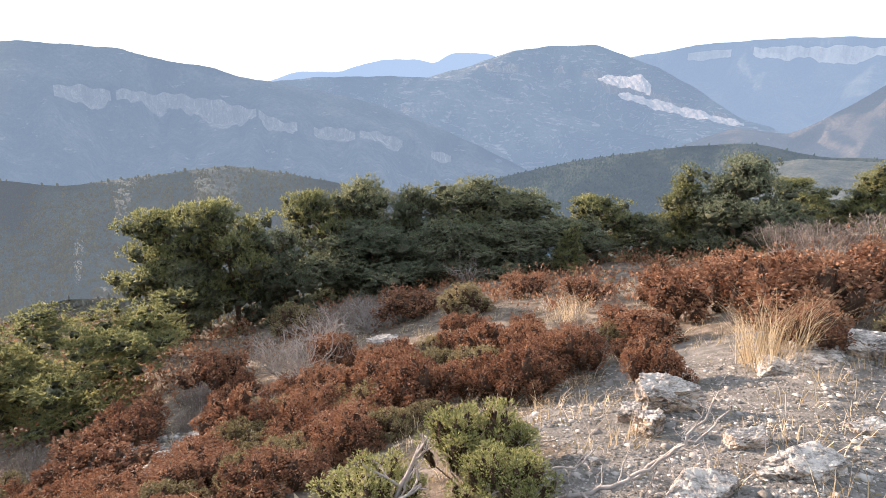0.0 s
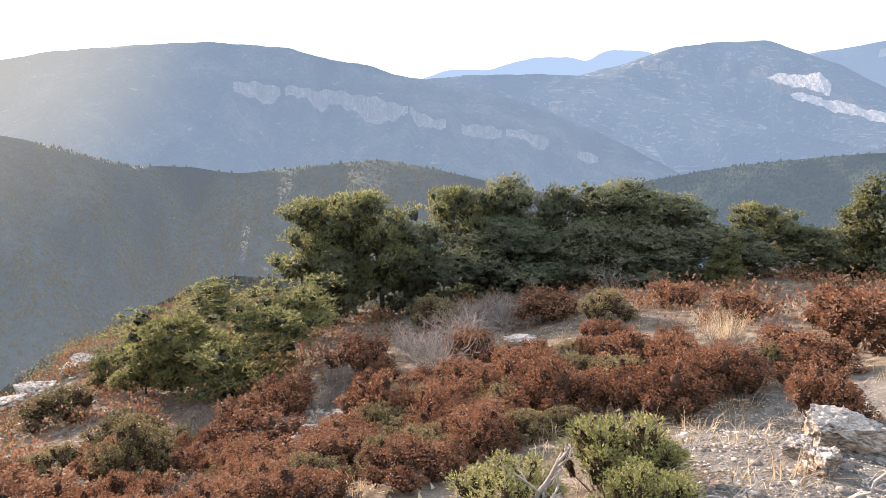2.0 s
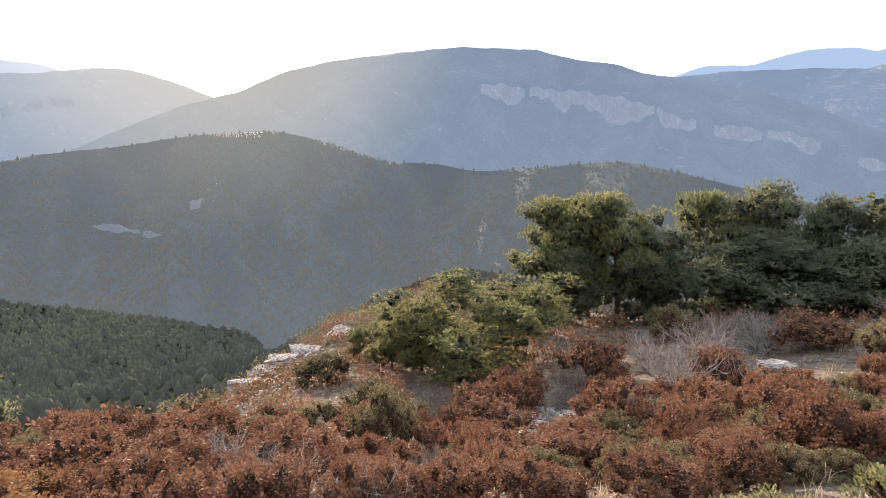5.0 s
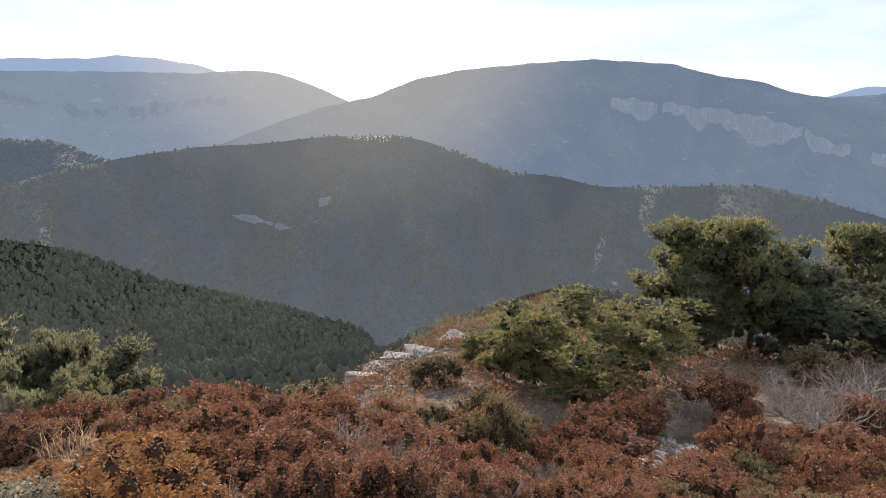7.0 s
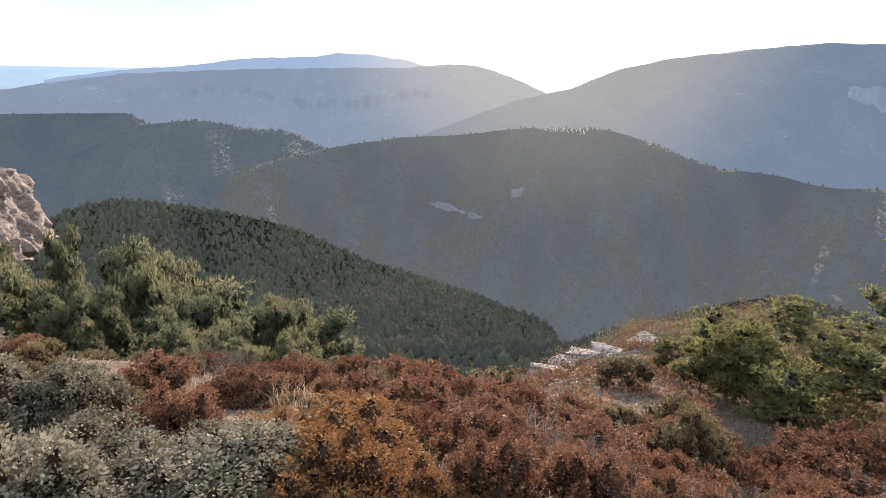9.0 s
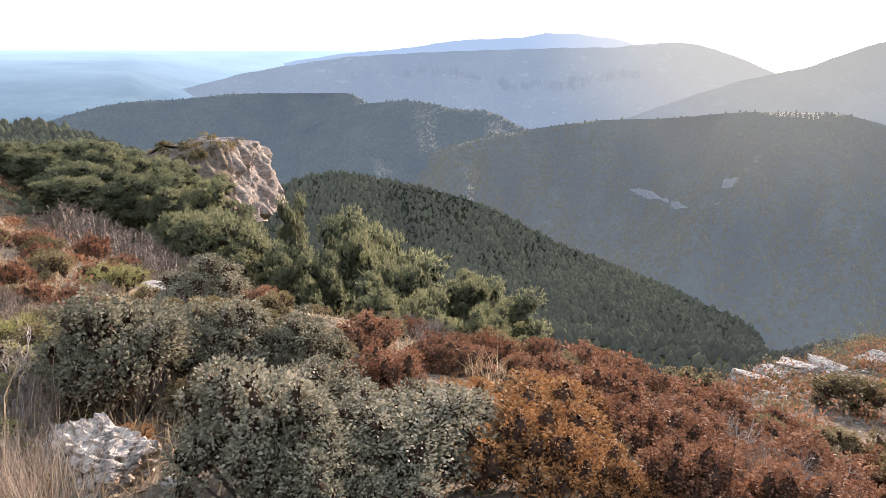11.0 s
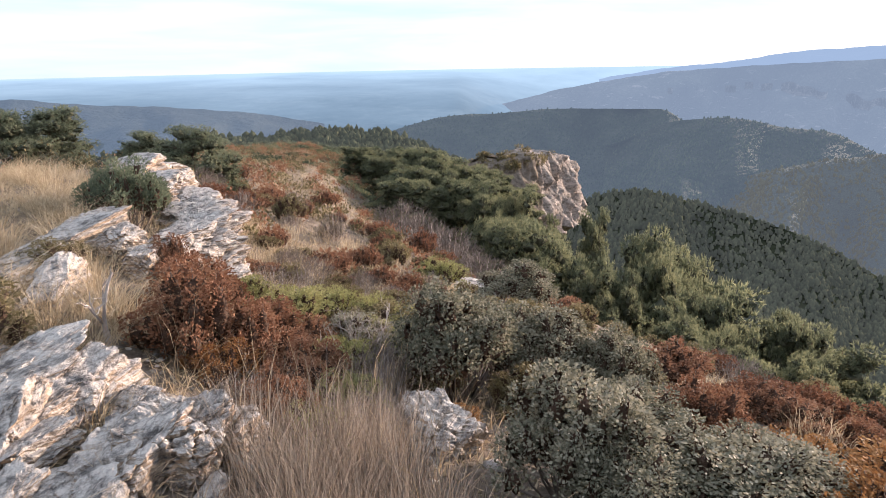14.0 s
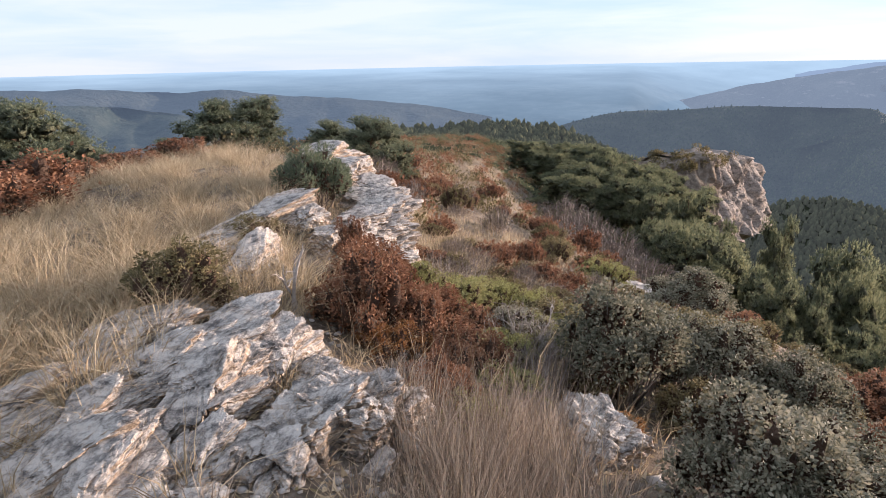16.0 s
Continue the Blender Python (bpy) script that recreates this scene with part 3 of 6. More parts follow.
# haze painted into the emission: it thickens and pales towards the horizon of the plain
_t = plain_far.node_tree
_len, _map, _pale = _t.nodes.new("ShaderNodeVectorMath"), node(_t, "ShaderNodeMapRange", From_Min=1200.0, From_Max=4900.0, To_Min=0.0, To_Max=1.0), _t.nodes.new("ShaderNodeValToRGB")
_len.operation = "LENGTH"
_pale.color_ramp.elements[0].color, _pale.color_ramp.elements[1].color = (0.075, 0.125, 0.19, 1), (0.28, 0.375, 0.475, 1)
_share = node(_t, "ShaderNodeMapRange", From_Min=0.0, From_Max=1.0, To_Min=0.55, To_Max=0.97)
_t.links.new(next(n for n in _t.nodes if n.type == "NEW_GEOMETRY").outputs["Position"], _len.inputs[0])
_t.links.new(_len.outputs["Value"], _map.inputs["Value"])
# noise streaks the painted haze
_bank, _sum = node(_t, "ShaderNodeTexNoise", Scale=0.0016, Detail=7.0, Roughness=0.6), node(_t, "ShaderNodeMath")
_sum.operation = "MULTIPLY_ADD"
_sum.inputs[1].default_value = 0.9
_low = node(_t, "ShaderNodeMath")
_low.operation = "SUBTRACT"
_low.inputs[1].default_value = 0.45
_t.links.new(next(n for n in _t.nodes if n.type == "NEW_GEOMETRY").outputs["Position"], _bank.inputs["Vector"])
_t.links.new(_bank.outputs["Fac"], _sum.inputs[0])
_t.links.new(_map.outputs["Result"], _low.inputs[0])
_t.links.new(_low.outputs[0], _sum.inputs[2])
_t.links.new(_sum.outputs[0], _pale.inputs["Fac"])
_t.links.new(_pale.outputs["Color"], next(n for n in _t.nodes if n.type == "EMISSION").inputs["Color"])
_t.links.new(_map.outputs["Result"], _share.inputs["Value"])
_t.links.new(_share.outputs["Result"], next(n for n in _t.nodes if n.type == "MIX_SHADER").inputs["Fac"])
ground_sheet()


# ---- hills and mountains ----
def hill(name, label, crest, distance, foot, lower, material, cliffs=(), folds=0.5, seed=1.0, category="mountain", back=0.25, step=0.2, rows=40, jag=0.05, canopy=0.0, stone=None):
    """A hill seen on the skyline. crest: its top as (bearing, degrees over the eye's level); foot: degrees of its base; lower: distance of the base
    as a share of the crest's; cliffs: rock walls as (bearing, degrees of the top, degrees of the base)."""
    cz = np.array(sorted(crest))
    az = np.arange(cz[0, 0], cz[-1, 0] + step / 2, step)
    rng = np.random.default_rng(int(seed * 100))
    top = np.interp(az, cz[:, 0], cz[:, 1])
    soft = np.convolve(np.pad(top, 2, mode="edge"), np.ones(5) / 5, "valid")
    wob = sum(np.sin(az * w + rng.uniform(0, 6)) / w for w in (2.1, 4.7, 9.1, 17.0, 33.0))
    top = soft + jag * wob
    top = top - math.degrees(canopy / distance)
    n_az = len(az)
    if len(cliffs):
        c = np.array(sorted(cliffs))
        c_top, c_base = np.interp(az, c[:, 0], c[:, 1]), np.interp(az, c[:, 0], c[:, 2])
        edge = np.clip(np.minimum(az - c[0, 0], c[-1, 0] - az) / 2.5, 0, 1)
        c_top = c_top + 0.10 * sum(np.sin(az * w + rng.uniform(0, 6)) for w in (1.9, 4.3)) * edge
        c_top = np.minimum(c_top, top - 0.06 * (top - foot))
        rag = sum(np.sin(az * w + rng.uniform(0, 6)) * a for w, a in ((0.55, 1.0), (1.3, 0.8), (2.9, 0.45), (6.1, 0.2), (13.0, 0.1)))
        fall = np.maximum(c_top - c_base, 0) * np.clip(0.55 + 0.35 * rag, 0.12, 1.05) * edge
        u = np.clip((c_top - foot) / np.maximum(top - foot, 0.1), 0.15, 0.93)
        k1, k2 = rows // 2, 6
        k3 = rows - k1 - k2
        s = np.concatenate([np.linspace(0, 1, k1, endpoint=False)[None] * u[:, None], u[:, None] + np.linspace(0, 0.012, k2, endpoint=False)[None], u[:, None] + 0.012 + (1 - u[:, None] - 0.012) * np.linspace(0, 1, k3)[None]], 1)
        el = np.concatenate([foot + (c_top - fall - foot)[:, None] * np.linspace(0, 1, k1, endpoint=False)[None], (c_top - fall)[:, None] + fall[:, None] * np.linspace(0, 1, k2, endpoint=False)[None], c_top[:, None] + (top - c_top)[:, None] * np.linspace(0, 1, k3)[None]], 1)
    else:
        s = np.linspace(0, 1, rows)[None, :] * np.ones((n_az, 1))
        el = foot + (top[:, None] - foot) * s ** 0.85
    D = distance * (lower + (1 - lower) * s)
    fold = sum(np.sin(az[:, None] * w + s * k + rng.uniform(0, 6)) / n for w, k, n in ((0.22, 2, 1), (0.5, 4, 1.5), (1.05, -6, 2.6), (2.1, 8, 6)))
    D = D * (1 + folds * 0.05 * fold * np.sin(np.pi * s) ** 0.7)
    if len(cliffs):
        D = D * (1 + 0.004 * (np.sin(az * 9.7) + np.sin(az * 14.3 + 1) + np.sin(az * 5.1 + 2))[:, None] * edge[:, None] * np.exp(-((s - u[:, None]) / 0.04) ** 2))
    z = EYE + D * np.tan(np.radians(el))
    # the far side
    Db = distance * (1 + back * np.array([0.4, 1.0]))[None, :] * np.ones((len(az), 1))
    zb = EYE + Db * np.tan(np.radians(top[:, None] - np.array([[1.5, 7.0]])))
    D, z, A = np.concatenate([D, Db], 1), np.concatenate([z, zb], 1), np.radians(az)[:, None] * np.ones((1, rows + 2))
    v = np.stack([-np.sin(A) * D, np.cos(A) * D, z], -1).reshape(-1, 3)
    n, k = D.shape
    i, j = np.meshgrid(np.arange(n - 1), np.arange(k - 1), indexing="ij")
    q = np.stack([i * k + j, i * k + j + 1, (i + 1) * k + j + 1, (i + 1) * k + j], -1).reshape(-1, 4)
    ob = tagged(new(name, soup(name, v, q, smooth=canopy == 0)), label, category, kind="structure")
    ob.data.materials.append(material)
    if len(cliffs):
        ob.data.materials.append(stone or far_stone)
        wall = np.zeros((n - 1, k - 1), np.int32)
        wall[:, k1 - 1:k1 + k2] = ((fall[:-1] + fall[1:]) / 2 * distance > 0.5 * 57.3 * 20)[:, None]
        ob.data.polygons.foreach_set("material_index", wall.ravel())
    return ob, v.reshape(n, k, 3)


def rock_face(name, label, edge, near, far, seed, stone=None):
    """A bare limestone wall turned to the sun; edge: (bearing, degrees of the top, degrees of the base); near and far: distances of its two ends."""
    rng = np.random.default_rng(seed)
    e = np.array(edge)
    s, k = np.linspace(0, 1, 90), 14
    az = e[0, 0] + (e[-1, 0] - e[0, 0]) * s
    order = np.argsort(e[:, 0])
    rag = [sum(np.sin(az * w + rng.uniform(0, 6)) * a for w, a in ((2.3, 0.08), (5.1, 0.05), (11.0, 0.025), (19.0, 0.015))) for _ in range(2)]
    top, base = np.interp(az, e[order, 0], e[order, 1]) + rag[0], np.interp(az, e[order, 0], e[order, 2]) + rag[1]
    el = top[:, None] + (np.minimum(base, top - 0.03) - top)[:, None] * np.linspace(0, 1, k)[None]
    D = (near + (far - near) * s)[:, None] + near / 3000 * (3 * np.sin(az[:, None] * 9 + np.arange(k)[None] * 0.7) - 6 * np.arange(k)[None] + rng.normal(size=(90, k)) * 2)
    A = np.radians(az)[:, None] * np.ones((1, k))
    v = np.stack([-np.sin(A) * D, np.cos(A) * D, EYE + D * np.tan(np.radians(el))], -1).reshape(-1, 3)
    i, j = np.meshgrid(np.arange(89), np.arange(k - 1), indexing="ij")
    q = np.stack([i * k + j, (i + 1) * k + j, (i + 1) * k + j + 1, i * k + j + 1], -1).reshape(-1, 4)
    return tagged(part(name, soup(name, v, q, smooth=True), stone or hazy_stone), label, "cliff", kind="structure")


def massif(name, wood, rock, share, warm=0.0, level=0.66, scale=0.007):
    """Far mountain side: scrub and woods with bare patches of pale limestone; share: emission mixed in as painted haze.
    """
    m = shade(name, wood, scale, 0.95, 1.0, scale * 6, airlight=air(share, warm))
    t = m.node_tree
    bsdf = next(n for n in t.nodes if n.type == "BSDF_PRINCIPLED")
    ramp = next(n for n in t.nodes if n.type == "VALTORGB")
    geo = next(n for n in t.nodes if n.type == "NEW_GEOMETRY")
    noi, pick = node(t, "ShaderNodeTexNoise", Scale=scale * 2.4, Detail=5.0, Roughness=0.62), t.nodes.new("ShaderNodeValToRGB")
    pick.color_ramp.elements[0].position, pick.color_ramp.elements[1].position = level - 0.01, level + 0.08
    stone = node(t, "ShaderNodeValToRGB")
    stone.color_ramp.elements[0].color, stone.color_ramp.elements[1].color = (*[c * 0.55 for c in rock], 1), (*rock, 1)
    noi2 = node(t, "ShaderNodeTexNoise", Scale=scale * 14, Detail=6.0, Roughness=0.7)
    t.links.new(geo.outputs["Position"], noi2.inputs["Vector"])
    t.links.new(noi2.outputs["Fac"], stone.inputs["Fac"])
    mix = t.nodes.new("ShaderNodeMix")
    mix.data_type = "RGBA"
    beds = t.nodes.new("ShaderNodeMapping")
    beds.inputs["Scale"].default_value, beds.inputs["Rotation"].default_value = (1.0, 1.0, 3.2), (0.08, 0.1, 0)
    t.links.new(geo.outputs["Position"], beds.inputs["Vector"])
    t.links.new(beds.outputs["Vector"], noi.inputs["Vector"])
    t.links.new(noi.outputs["Fac"], pick.inputs["Fac"])
    t.links.new(pick.outputs["Color"], mix.inputs["Factor"])
    t.links.new(ramp.outputs["Color"], mix.inputs["A"])
    t.links.new(stone.outputs["Color"], mix.inputs["B"])
    t.links.new(mix.outputs["Result"], bsdf.inputs["Base Color"])
    return m


WOODS = [(0.018, 0.026, 0.022), (0.065, 0.075, 0.055), (0.17, 0.165, 0.13)]
PALE = (0.36, 0.32, 0.275)
# airlight shares below paint haze as emission over stone and woods
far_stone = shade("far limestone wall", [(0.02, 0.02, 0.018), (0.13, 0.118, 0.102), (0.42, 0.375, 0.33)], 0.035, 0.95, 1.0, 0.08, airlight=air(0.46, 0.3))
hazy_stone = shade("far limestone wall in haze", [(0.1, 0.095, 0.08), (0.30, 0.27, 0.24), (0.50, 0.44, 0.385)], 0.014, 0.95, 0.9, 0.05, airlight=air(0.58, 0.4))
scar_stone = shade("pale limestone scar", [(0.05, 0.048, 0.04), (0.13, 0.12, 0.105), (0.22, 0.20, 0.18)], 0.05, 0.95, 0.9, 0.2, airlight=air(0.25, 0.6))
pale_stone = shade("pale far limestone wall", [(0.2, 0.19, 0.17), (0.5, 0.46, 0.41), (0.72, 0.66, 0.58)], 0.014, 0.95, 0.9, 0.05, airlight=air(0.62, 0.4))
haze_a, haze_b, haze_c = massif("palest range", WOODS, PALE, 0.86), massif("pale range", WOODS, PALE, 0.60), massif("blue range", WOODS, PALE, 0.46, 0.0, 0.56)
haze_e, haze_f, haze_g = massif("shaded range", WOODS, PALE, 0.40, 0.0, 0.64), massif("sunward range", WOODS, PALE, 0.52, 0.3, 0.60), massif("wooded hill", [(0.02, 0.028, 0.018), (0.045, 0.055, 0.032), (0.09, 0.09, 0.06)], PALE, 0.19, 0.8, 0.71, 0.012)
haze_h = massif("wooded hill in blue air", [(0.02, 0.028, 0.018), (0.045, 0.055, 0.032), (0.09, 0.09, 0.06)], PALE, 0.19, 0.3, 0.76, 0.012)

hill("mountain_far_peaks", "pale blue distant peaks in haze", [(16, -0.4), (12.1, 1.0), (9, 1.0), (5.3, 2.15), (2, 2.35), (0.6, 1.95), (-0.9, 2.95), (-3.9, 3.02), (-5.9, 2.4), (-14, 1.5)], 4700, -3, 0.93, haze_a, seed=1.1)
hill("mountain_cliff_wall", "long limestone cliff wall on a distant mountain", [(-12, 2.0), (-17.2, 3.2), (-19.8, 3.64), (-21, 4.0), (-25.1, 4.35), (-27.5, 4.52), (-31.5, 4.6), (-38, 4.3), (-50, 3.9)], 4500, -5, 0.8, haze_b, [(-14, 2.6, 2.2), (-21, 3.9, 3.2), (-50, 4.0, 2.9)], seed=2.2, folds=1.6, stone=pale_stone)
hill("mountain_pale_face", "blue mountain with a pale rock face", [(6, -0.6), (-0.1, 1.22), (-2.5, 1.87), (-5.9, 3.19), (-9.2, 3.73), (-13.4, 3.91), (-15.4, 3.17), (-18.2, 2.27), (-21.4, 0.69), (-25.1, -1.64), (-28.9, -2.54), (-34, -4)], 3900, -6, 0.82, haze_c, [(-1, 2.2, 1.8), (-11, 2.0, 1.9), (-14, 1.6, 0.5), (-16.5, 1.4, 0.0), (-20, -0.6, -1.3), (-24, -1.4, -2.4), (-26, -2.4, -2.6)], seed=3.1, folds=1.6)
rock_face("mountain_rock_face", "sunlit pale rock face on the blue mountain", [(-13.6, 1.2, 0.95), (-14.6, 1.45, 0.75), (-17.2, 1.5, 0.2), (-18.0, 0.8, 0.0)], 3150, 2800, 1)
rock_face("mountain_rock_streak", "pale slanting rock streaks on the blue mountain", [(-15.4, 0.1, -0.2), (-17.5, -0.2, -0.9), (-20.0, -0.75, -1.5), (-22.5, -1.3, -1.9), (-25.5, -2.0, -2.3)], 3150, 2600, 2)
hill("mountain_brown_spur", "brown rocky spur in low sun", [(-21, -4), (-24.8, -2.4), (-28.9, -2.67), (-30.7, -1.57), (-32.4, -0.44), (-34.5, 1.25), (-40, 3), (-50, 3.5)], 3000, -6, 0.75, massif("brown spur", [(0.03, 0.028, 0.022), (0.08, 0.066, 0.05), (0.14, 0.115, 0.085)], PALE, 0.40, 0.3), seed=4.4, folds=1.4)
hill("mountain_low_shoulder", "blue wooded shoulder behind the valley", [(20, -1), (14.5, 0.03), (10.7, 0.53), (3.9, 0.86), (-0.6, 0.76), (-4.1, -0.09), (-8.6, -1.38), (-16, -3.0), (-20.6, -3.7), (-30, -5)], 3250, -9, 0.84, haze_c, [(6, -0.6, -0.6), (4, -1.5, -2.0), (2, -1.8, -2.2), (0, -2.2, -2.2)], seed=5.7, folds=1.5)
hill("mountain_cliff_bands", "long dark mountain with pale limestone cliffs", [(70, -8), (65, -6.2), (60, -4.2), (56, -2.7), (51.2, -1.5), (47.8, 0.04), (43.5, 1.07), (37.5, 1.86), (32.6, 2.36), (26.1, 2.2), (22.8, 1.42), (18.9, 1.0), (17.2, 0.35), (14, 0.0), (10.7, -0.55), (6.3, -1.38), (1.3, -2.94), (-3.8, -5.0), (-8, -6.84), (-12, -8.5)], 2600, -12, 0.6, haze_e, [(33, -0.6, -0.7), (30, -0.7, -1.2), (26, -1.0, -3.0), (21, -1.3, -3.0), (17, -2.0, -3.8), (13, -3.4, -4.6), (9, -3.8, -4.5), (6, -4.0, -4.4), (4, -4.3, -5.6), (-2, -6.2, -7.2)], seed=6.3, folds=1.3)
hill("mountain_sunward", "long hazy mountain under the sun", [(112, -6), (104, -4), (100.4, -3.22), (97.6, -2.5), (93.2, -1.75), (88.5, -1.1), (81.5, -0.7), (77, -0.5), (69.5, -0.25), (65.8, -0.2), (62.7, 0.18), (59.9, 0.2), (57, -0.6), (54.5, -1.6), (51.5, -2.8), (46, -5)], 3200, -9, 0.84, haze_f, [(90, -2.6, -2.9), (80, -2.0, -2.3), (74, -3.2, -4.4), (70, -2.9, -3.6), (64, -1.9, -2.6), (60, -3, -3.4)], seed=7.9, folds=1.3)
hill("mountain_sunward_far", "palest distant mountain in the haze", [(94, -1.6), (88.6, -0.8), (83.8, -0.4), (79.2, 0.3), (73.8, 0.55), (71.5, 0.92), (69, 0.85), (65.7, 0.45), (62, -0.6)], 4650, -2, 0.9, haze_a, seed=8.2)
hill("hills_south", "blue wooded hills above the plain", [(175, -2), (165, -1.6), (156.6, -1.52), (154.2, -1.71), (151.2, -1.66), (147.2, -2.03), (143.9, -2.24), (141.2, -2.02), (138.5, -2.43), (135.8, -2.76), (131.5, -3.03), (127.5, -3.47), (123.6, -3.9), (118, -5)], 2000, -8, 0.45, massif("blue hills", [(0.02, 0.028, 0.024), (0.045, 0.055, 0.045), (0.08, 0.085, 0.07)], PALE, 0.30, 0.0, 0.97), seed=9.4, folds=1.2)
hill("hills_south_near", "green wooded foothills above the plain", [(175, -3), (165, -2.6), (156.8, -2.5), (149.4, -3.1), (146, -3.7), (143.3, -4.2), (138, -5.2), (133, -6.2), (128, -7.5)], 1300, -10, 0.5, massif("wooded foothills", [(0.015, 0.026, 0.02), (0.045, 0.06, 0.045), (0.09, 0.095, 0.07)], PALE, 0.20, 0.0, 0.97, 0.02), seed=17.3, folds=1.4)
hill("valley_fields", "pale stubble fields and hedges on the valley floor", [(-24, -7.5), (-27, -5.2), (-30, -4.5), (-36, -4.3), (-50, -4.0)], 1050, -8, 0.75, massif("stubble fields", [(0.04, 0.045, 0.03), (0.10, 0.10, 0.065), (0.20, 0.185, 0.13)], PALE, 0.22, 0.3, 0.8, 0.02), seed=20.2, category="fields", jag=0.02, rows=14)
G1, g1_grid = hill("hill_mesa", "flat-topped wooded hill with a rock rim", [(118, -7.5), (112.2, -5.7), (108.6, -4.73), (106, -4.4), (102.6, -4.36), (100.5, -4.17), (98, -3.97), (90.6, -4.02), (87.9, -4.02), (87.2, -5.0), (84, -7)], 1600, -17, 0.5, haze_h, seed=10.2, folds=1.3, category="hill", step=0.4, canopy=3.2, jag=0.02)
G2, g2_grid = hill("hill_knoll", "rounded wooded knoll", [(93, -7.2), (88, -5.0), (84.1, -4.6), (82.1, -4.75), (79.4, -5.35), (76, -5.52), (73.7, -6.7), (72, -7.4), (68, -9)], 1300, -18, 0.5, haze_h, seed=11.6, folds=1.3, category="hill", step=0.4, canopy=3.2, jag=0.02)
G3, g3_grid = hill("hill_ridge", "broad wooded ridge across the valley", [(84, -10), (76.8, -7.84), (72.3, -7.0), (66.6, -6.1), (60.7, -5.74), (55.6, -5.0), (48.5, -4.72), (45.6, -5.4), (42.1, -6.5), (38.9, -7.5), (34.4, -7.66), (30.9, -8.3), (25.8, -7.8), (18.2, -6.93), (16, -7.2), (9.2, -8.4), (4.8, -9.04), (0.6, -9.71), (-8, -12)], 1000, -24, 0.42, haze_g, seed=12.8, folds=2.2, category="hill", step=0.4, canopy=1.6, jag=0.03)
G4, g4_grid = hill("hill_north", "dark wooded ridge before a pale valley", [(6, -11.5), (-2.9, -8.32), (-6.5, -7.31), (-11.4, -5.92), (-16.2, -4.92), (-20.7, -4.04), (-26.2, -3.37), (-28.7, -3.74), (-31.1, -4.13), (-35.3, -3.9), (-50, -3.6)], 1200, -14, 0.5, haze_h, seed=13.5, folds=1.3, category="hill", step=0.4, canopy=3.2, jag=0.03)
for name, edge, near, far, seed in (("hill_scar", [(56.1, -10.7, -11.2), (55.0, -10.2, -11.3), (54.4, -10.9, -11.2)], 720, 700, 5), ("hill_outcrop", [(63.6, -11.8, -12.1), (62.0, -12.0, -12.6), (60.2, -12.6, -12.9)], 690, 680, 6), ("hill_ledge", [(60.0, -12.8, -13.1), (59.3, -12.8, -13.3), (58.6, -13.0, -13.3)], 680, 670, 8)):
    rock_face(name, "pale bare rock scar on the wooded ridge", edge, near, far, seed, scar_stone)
H, h_grid = hill("hill_spur", "dark pine-clad spur running down to the valley", [(103, -16), (98, -13), (93.1, -10.6), (89.6, -10.3), (82.2, -11.8), (77.4, -13.0), (74.6, -14.2), (69.5, -16.5), (60.8, -19.1), (53.5, -21.1), (49.5, -22.8), (44, -26)], 450, -30, 0.5, forest_floor, seed=14.9, category="hill", folds=1.0, step=0.4, canopy=5.5, jag=0.03)
I, i_grid = hill("hill_shoulder", "grey-green scrubby shoulder below the ridge", [(56, -27), (47.9, -22.6), (44, -21.1), (39.4, -19.4), (35.8, -18.0), (32.0, -16.9), (28, -17.2), (22.7, -17.9), (10, -20)], 260, -30, 0.55, scrub_floor, seed=15.3, category="hill", folds=1.0, step=0.4, canopy=1, jag=0.03)
J, j_grid = hill("hill_wooded_plateau", "dark wooded plateau beyond the ridge", [(140, -7), (134, -6.2), (128, -5.2), (124, -5.6), (121, -5.35), (115.5, -5.32), (112, -5.75), (110, -6.6), (106, -8.5)], 260, -12, 0.5, forest_floor, seed=16.6, category="hill", folds=0.6, step=0.4, canopy=2.5, jag=0.02)


